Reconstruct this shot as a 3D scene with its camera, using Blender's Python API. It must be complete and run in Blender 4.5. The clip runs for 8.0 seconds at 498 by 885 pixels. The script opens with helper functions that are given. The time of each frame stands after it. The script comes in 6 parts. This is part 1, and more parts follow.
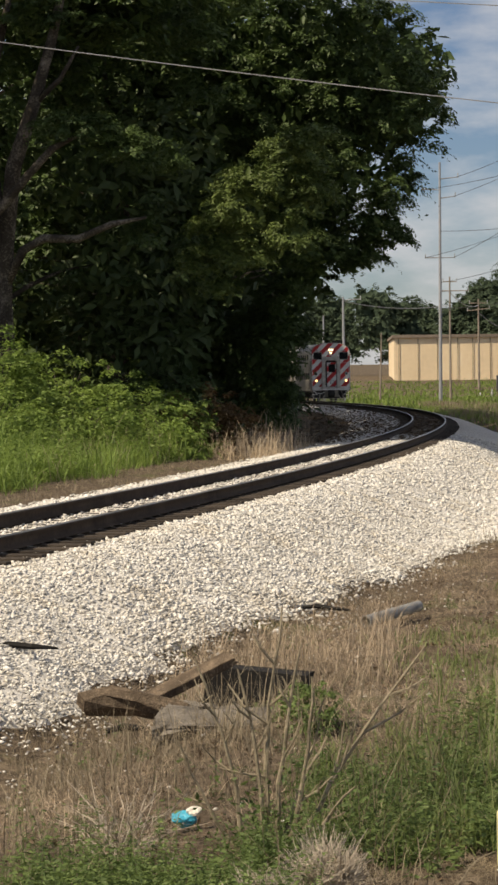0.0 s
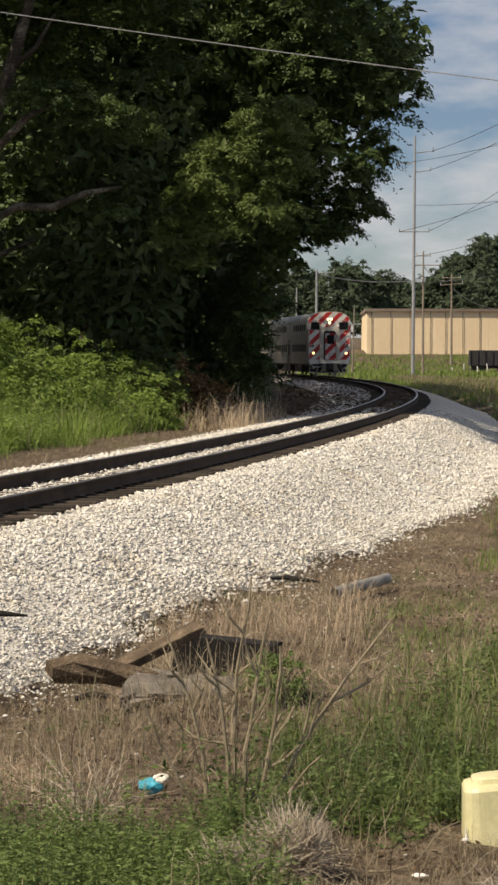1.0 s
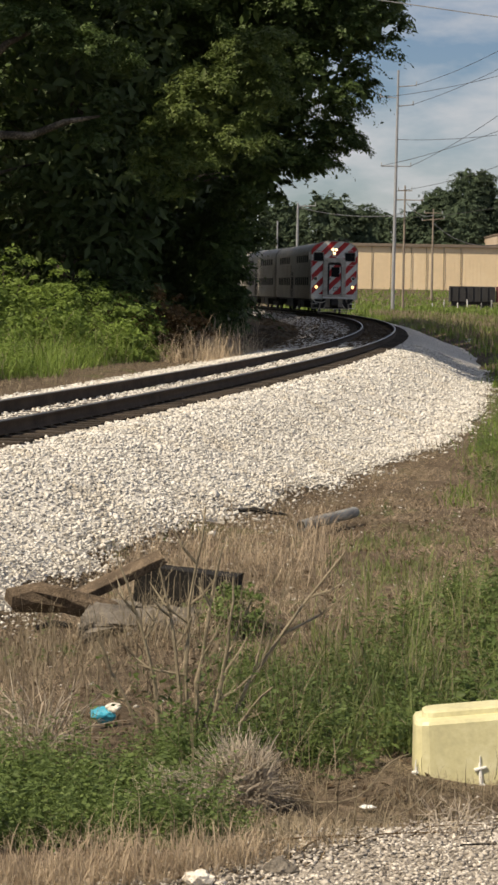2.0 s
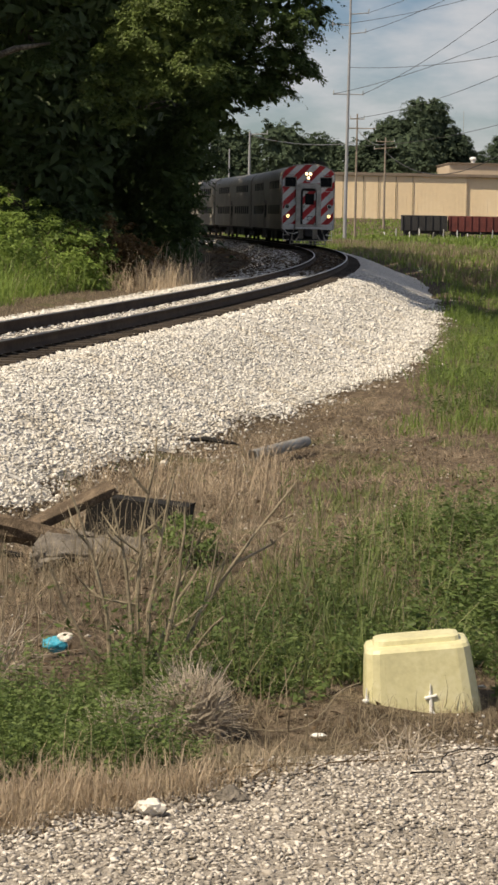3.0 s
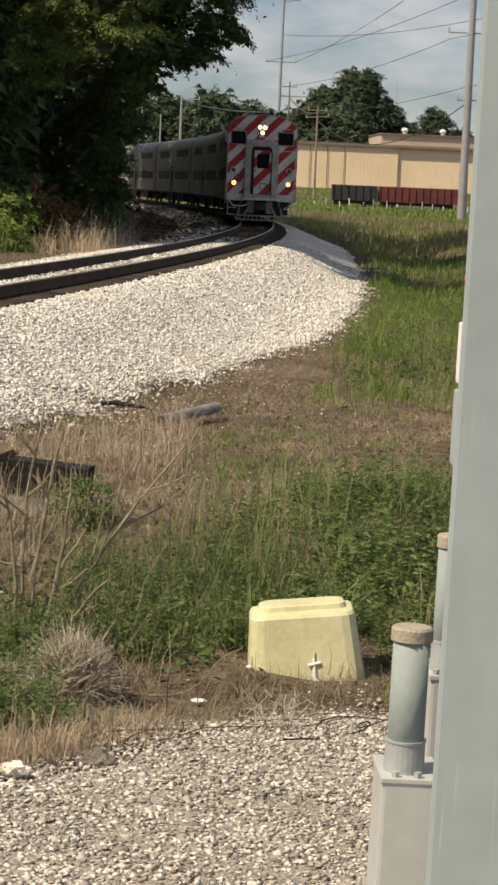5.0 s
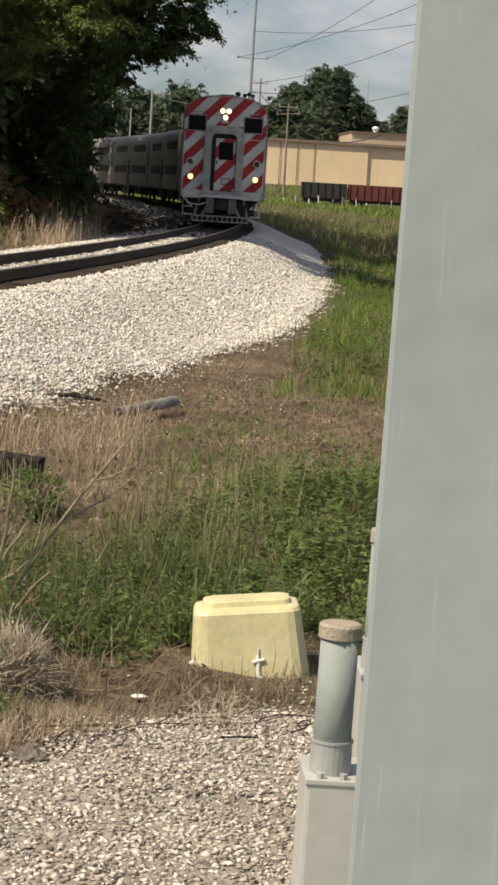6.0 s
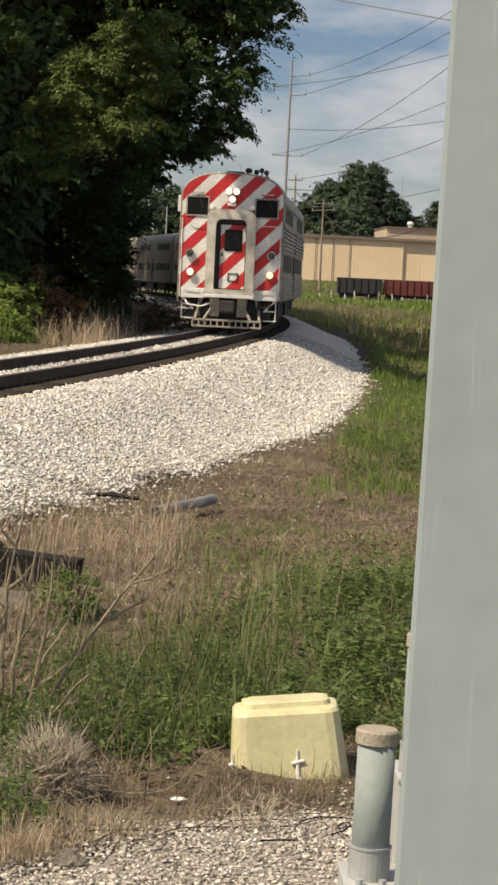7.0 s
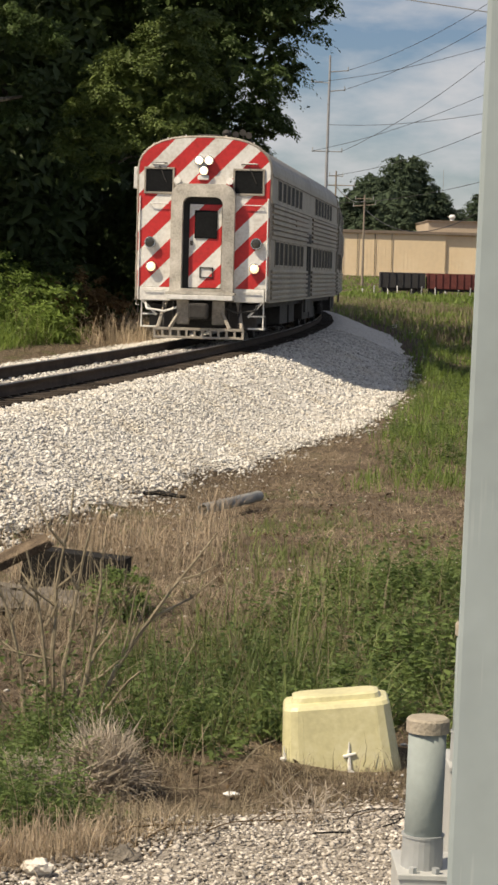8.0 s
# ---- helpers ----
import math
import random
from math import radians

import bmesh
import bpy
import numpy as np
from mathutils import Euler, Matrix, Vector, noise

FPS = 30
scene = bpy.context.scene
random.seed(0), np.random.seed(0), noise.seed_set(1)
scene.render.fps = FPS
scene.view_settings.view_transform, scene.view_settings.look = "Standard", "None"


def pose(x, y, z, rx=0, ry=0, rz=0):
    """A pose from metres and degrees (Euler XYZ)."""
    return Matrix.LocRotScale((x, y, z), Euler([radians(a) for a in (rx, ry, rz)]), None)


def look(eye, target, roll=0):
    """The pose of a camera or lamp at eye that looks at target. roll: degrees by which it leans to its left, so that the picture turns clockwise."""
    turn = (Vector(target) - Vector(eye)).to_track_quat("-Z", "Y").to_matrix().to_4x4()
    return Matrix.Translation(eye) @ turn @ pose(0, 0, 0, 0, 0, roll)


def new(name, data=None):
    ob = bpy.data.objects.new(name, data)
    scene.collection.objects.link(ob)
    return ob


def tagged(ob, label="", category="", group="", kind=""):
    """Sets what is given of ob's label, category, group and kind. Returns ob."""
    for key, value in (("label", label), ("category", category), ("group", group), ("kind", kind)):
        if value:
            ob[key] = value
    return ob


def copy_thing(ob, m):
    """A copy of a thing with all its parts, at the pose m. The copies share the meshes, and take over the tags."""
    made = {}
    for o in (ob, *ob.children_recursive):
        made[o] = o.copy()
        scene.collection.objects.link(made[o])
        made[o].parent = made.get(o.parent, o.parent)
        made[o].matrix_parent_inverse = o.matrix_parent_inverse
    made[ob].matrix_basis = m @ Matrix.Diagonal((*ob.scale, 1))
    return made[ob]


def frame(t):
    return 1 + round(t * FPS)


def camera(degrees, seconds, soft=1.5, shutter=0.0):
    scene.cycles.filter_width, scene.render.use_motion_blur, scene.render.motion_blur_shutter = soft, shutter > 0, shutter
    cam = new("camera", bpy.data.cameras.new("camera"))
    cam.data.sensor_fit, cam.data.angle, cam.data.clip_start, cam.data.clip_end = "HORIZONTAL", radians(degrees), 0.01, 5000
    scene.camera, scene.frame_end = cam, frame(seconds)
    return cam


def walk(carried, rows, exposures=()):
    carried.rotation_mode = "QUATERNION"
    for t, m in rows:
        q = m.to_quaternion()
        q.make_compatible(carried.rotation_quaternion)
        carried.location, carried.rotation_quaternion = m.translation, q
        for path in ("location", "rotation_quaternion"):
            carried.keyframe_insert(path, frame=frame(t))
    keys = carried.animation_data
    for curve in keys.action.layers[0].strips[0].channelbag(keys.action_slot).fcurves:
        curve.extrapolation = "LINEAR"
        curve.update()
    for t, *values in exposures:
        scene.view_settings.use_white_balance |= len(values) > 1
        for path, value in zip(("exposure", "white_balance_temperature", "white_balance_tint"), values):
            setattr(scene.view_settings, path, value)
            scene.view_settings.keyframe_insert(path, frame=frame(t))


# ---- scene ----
cam = camera(12.5, 8.0, 2.8)
PATH = [
    (0, (-0.346, -0.285, 1.704), (-0.424, 1.712, 1.651), -0.7),
    (0.5, (-0.361, -0.323, 1.709), (-0.424, 1.675, 1.655), -0.4),
    (1, (-0.345, -0.323, 1.694), (-0.398, 1.675, 1.616), 0.1),
    (2.5, (-0.18, -0.262, 1.678), (-0.204, 1.731, 1.513), 1.2),
    (3, (-0.212, -0.277, 1.684), (-0.203, 1.713, 1.486), 1.0),
    (3.5, (-0.225, -0.295, 1.681), (-0.187, 1.692, 1.456), 1.4),
    (4, (-0.151, -0.262, 1.679), (-0.103, 1.725, 1.456), 2.2),
    (4.5, (-0.057, -0.209, 1.672), (0.009, 1.778, 1.457), 2.5),
    (5, (-0.002, -0.202, 1.665), (0.072, 1.784, 1.44), 2.4),
    (5.2, (0.024, -0.178, 1.655), (0.105, 1.807, 1.423), 2.3),
    (6.3, (0.121, 0.016, 1.625), (0.218, 2.001, 1.405), 3.9),
    (6.5, (0.113, -0.033, 1.646), (0.198, 1.955, 1.441), 4.1),
    (7, (0.117, -0.057, 1.664), (0.183, 1.936, 1.519), 2.7),
    (7.5, (0.114, -0.106, 1.664), (0.169, 1.889, 1.532), 1.9),
    (8, (0.117, -0.087, 1.655), (0.143, 1.908, 1.506), 1.5),
]
walk(cam, [(t, look(eye, target, roll)) for t, eye, target, roll in PATH], [(0, 0.27, 8000, 10), (8, 0.27, 8000, 10)])
# world: z = 0 lies a hand above the rail heads, y runs away from the camera
SUN_TURN, SUN_HEIGHT = radians(-118), radians(52)   # bearing from +y towards +x, elevation
world = bpy.data.worlds.new("sky")
scene.world = world
world.use_nodes = True


def build_sky():
    nt = world.node_tree
    n, l = nt.nodes, nt.links
    n.clear()
    out = n.new("ShaderNodeOutputWorld")
    bg = n.new("ShaderNodeBackground")
    sky = n.new("ShaderNodeTexSky")
    sky.sky_type = "NISHITA"
    sky.sun_disc = False
    sky.sun_elevation, sky.sun_rotation = SUN_HEIGHT, SUN_TURN
    sky.air_density, sky.dust_density, sky.ozone_density = 1.0, 0.4, 1.6
    geo = n.new("ShaderNodeTexCoord")
    mp = n.new("ShaderNodeMapping")
    mp.inputs["Scale"].default_value = (11.0, 11.0, 30.0)
    noi = n.new("ShaderNodeTexNoise")
    noi.inputs["Scale"].default_value = 1.1
    noi.inputs["Detail"].default_value = 7
    noi.inputs["Roughness"].default_value = 0.55
    ramp = n.new("ShaderNodeValToRGB")
    ramp.color_ramp.elements[0].position, ramp.color_ramp.elements[1].position = 0.38, 0.64
    mix = n.new("ShaderNodeMix")
    mix.data_type = "RGBA"
    mix.inputs["B"].default_value = (6.0, 6.6, 7.9, 1)
    cut = n.new("ShaderNodeMath")
    cut.operation = "MULTIPLY"
    cut.inputs[1].default_value = 0.85
    l.new(geo.outputs["Generated"], mp.inputs["Vector"])
    l.new(mp.outputs["Vector"], noi.inputs["Vector"])
    l.new(noi.outputs["Fac"], ramp.inputs["Fac"])
    l.new(ramp.outputs["Color"], cut.inputs[0])
    l.new(cut.outputs["Value"], mix.inputs["Factor"])
    clear = n.new("ShaderNodeMix")
    clear.data_type, clear.blend_type = "RGBA", "MULTIPLY"
    clear.inputs["Factor"].default_value = 1.0
    clear.inputs["B"].default_value = (0.50, 0.62, 0.86, 1)
    l.new(sky.outputs["Color"], clear.inputs["A"])
    l.new(clear.outputs["Result"], mix.inputs["A"])
    l.new(mix.outputs["Result"], bg.inputs["Color"])
    bg.inputs["Strength"].default_value = 0.08
    l.new(bg.outputs["Background"], out.inputs["Surface"])


build_sky()
sun = new("sun", bpy.data.lights.new("sun", "SUN"))
sun.data.energy, sun.data.angle, sun.data.color = 4.6, radians(0.6), (1.0, 0.94, 0.84)
SUN_WAY = Vector((math.sin(SUN_TURN) * math.cos(SUN_HEIGHT), math.cos(SUN_TURN) * math.cos(SUN_HEIGHT), math.sin(SUN_HEIGHT)))
sun.matrix_basis = look(SUN_WAY * 60, (0, 0, 0))

# ---------------------------------------------------------------- materials


def material(name, base, rough=0.7, metal=0.0, vary=0.25, size=1.0, bump=0.2, bump_size=None, second=None, island=0.0, each=0.0, spec=0.5, detail=6):
    """A surface whose colour wanders between darker, base and second by noise at two scales, with fine relief."""
    m = bpy.data.materials.new(name)
    m.use_nodes = True
    nt = m.node_tree
    n, l = nt.nodes, nt.links
    b = n["Principled BSDF"]
    b.inputs["Roughness"].default_value, b.inputs["Metallic"].default_value = rough, metal
    b.inputs["Specular IOR Level"].default_value = spec
    co = n.new("ShaderNodeTexCoord")
    big = n.new("ShaderNodeTexNoise")
    big.inputs["Scale"].default_value, big.inputs["Detail"].default_value = 1.0 / size, detail
    small = n.new("ShaderNodeTexNoise")
    small.inputs["Scale"].default_value, small.inputs["Detail"].default_value = 9.0 / size, 3
    for t in (big, small):
        l.new(co.outputs["Object"], t.inputs["Vector"])
    ramp = n.new("ShaderNodeValToRGB")
    e = ramp.color_ramp.elements
    sec = second or tuple(min(1, c * (1 + vary)) for c in base)
    e[0].position, e[1].position = 0.34, 0.66
    e[0].color = (*[c * (1 - vary) for c in base], 1)
    e[1].color = (*sec, 1)
    mid = e.new(0.5)
    mid.color = (*base, 1)
    add = n.new("ShaderNodeMix")
    add.data_type = "FLOAT"
    add.inputs["Factor"].default_value = 0.42
    l.new(big.outputs["Fac"], add.inputs["A"])
    l.new(small.outputs["Fac"], add.inputs["B"])
    value = add.outputs["Result"]
    for amount, socket, node in ((island, "Random Per Island", "ShaderNodeNewGeometry"), (each, "Random", "ShaderNodeObjectInfo")):
        if amount:
            g = n.new(node)
            mx = n.new("ShaderNodeMix")
            mx.data_type = "FLOAT"
            mx.inputs["Factor"].default_value = amount
            l.new(value, mx.inputs["A"])
            sp = n.new("ShaderNodeMapRange")
            sp.inputs["To Min"].default_value, sp.inputs["To Max"].default_value = 0.25, 0.75
            l.new(g.outputs[socket], sp.inputs["Value"])
            l.new(sp.outputs["Result"], mx.inputs["B"])
            value = mx.outputs["Result"]
    l.new(value, ramp.inputs["Fac"])
    l.new(ramp.outputs["Color"], b.inputs["Base Color"])
    if bump:
        bp = n.new("ShaderNodeBump")
        bp.inputs["Strength"].default_value = bump
        bp.inputs["Distance"].default_value = 0.02
        fine = n.new("ShaderNodeTexNoise")
        fine.inputs["Scale"].default_value, fine.inputs["Detail"].default_value = 1.0 / (bump_size or size * 0.05), 4
        l.new(co.outputs["Object"], fine.inputs["Vector"])
        l.new(fine.outputs["Fac"], bp.inputs["Height"])
        l.new(bp.outputs["Normal"], b.inputs["Normal"])
    return m


def leafy(name, dark, light, glow=0.35, rough=0.55):
    """Leaves and blades: colour by island, light passes through."""
    m = material(name, tuple((a + b) / 2 for a, b in zip(dark, light)), rough, 0, 0.5, 2.5, 0, second=light, island=0.35, spec=0.3)
    nt = m.node_tree
    n, l = nt.nodes, nt.links
    b = n["Principled BSDF"]
    ramp = [x for x in n if x.type == "VALTORGB"][0]
    ramp.color_ramp.elements[0].color = (*dark, 1)
    tr = n.new("ShaderNodeBsdfTranslucent")
    mx = n.new("ShaderNodeMixShader")
    mx.inputs["Fac"].default_value = glow
    l.new(ramp.outputs["Color"], tr.inputs["Color"])
    l.new(b.outputs["BSDF"], mx.inputs[1])
    l.new(tr.outputs["BSDF"], mx.inputs[2])
    l.new(mx.outputs["Shader"], n["Material Output"].inputs["Surface"])
    return m


def emitter(name, colour, power):
    m = bpy.data.materials.new(name)
    m.use_nodes = True
    b = m.node_tree.nodes["Principled BSDF"]
    b.inputs["Base Color"].default_value = (0.8, 0.8, 0.75, 1)
    b.inputs["Emission Color"].default_value = (*colour, 1)
    b.inputs["Emission Strength"].default_value = power
    return m


def stripes(name):
    """Red and white safety stripes, leaning 45 degrees, worn and dusty."""
    m = material(name, (0.78, 0.78, 0.76), 0.5, 0, 0.18, 0.8, 0.05)
    nt = m.node_tree
    n, l = nt.nodes, nt.links
    ramp = [x for x in n if x.type == "VALTORGB"][0]
    co = [x for x in n if x.type == "TEX_COORD"][0]
    sep = n.new("ShaderNodeSeparateXYZ")
    l.new(co.outputs["Object"], sep.inputs["Vector"])

    def op(kind, a, b):
        x = n.new("ShaderNodeMath")
        x.operation = kind
        for k, v in enumerate((a, b)):
            if isinstance(v, (int, float)):
                x.inputs[k].default_value = v
            else:
                l.new(v, x.inputs[k])
        return x.outputs["Value"]

    for e, c in zip(ramp.color_ramp.elements, ((0.50, 0.47, 0.42, 1), (0.70, 0.69, 0.66, 1), (0.82, 0.82, 0.80, 1))):
        e.color = c
    lean = op("SUBTRACT", sep.outputs["Z"], sep.outputs["X"])
    f = op("FRACT", op("ADD", op("DIVIDE", op("SUBTRACT", lean, 3.15), 0.95), 10.25), 0.0)
    isred = op("LESS_THAN", f, 0.5)
    mx = n.new("ShaderNodeMix")
    mx.data_type = "RGBA"
    red = n.new("ShaderNodeMix")
    red.data_type = "RGBA"
    red.blend_type = "MULTIPLY"
    red.inputs["Factor"].default_value = 1
    red.inputs["B"].default_value = (0.72, 0.035, 0.04, 1)
    l.new(ramp.outputs["Color"], red.inputs["A"])
    l.new(isred, mx.inputs["Factor"])
    l.new(ramp.outputs["Color"], mx.inputs["A"])
    l.new(red.outputs["Result"], mx.inputs["B"])
    l.new(mx.outputs["Result"], n["Principled BSDF"].inputs["Base Color"])
    return m




def earth(name):
    """Bare brown earth, straw litter and patches of green, at several scales."""
    m = material(name, (0.092, 0.070, 0.050), 0.95, 0, 0.6, 0.13, 1.0, 0.02, second=(0.24, 0.190, 0.138), spec=0.1)
    nt = m.node_tree
    n, l = nt.nodes, nt.links
    ramp = [x for x in n if x.type == "VALTORGB"][0]
    co = [x for x in n if x.type == "TEX_COORD"][0]
    pat = n.new("ShaderNodeTexNoise")
    pat.inputs["Scale"].default_value, pat.inputs["Detail"].default_value, pat.inputs["Roughness"].default_value = 0.5, 8, 0.7
    l.new(co.outputs["Object"], pat.inputs["Vector"])
    r2 = n.new("ShaderNodeValToRGB")
    r2.color_ramp.elements[0].position, r2.color_ramp.elements[1].position = 0.57, 0.72
    l.new(pat.outputs["Fac"], r2.inputs["Fac"])
    mx = n.new("ShaderNodeMix")
    mx.data_type = "RGBA"
    mx.inputs["B"].default_value = (0.085, 0.105, 0.035, 1)
    l.new(r2.outputs["Color"], mx.inputs["Factor"])
    l.new(ramp.outputs["Color"], mx.inputs["A"])
    l.new(mx.outputs["Result"], n["Principled BSDF"].inputs["Base Color"])
    return m


def dusty(m, tint=(0.80, 0.70, 0.55), size=0.9):
    """Tan dust and soil worked into pale stone, in ragged patches."""
    nt = m.node_tree
    n, l = nt.nodes, nt.links
    ramp = [x for x in n if x.type == "VALTORGB"][0]
    co = [x for x in n if x.type == "TEX_COORD"][0]
    pat = n.new("ShaderNodeTexNoise")
    pat.inputs["Scale"].default_value, pat.inputs["Detail"].default_value, pat.inputs["Roughness"].default_value = 1.0 / size, 7, 0.75
    l.new(co.outputs["Object"], pat.inputs["Vector"])
    r2 = n.new("ShaderNodeMapRange")
    r2.inputs["From Min"].default_value, r2.inputs["From Max"].default_value = 0.50, 0.85
    l.new(pat.outputs["Fac"], r2.inputs["Value"])
    mx = n.new("ShaderNodeMix")
    mx.data_type, mx.blend_type = "RGBA", "MULTIPLY"
    mx.inputs["B"].default_value = (*tint, 1)
    l.new(r2.outputs["Result"], mx.inputs["Factor"])
    l.new(ramp.outputs["Color"], mx.inputs["A"])
    l.new(mx.outputs["Result"], n["Principled BSDF"].inputs["Base Color"])
    return m


def streaked(m):
    """Thin pale runs left by rain down a painted sheet."""
    nt = m.node_tree
    n, l = nt.nodes, nt.links
    ramp = [x for x in n if x.type == "VALTORGB"][0]
    co = [x for x in n if x.type == "TEX_COORD"][0]
    mp = n.new("ShaderNodeMapping")
    mp.inputs["Scale"].default_value = (55, 55, 2.4)
    run = n.new("ShaderNodeTexNoise")
    run.inputs["Scale"].default_value, run.inputs["Detail"].default_value = 1.0, 3
    l.new(co.outputs["Object"], mp.inputs["Vector"])
    l.new(mp.outputs["Vector"], run.inputs["Vector"])
    r2 = n.new("ShaderNodeMapRange")
    r2.inputs["From Min"].default_value, r2.inputs["From Max"].default_value = 0.62, 0.80
    r2.inputs["To Max"].default_value = 0.5
    l.new(run.outputs["Fac"], r2.inputs["Value"])
    mx = n.new("ShaderNodeMix")
    mx.data_type = "RGBA"
    mx.inputs["B"].default_value = (0.52, 0.56, 0.55, 1)
    l.new(r2.outputs["Result"], mx.inputs["Factor"])
    l.new(ramp.outputs["Color"], mx.inputs["A"])
    l.new(mx.outputs["Result"], n["Principled BSDF"].inputs["Base Color"])
    return m


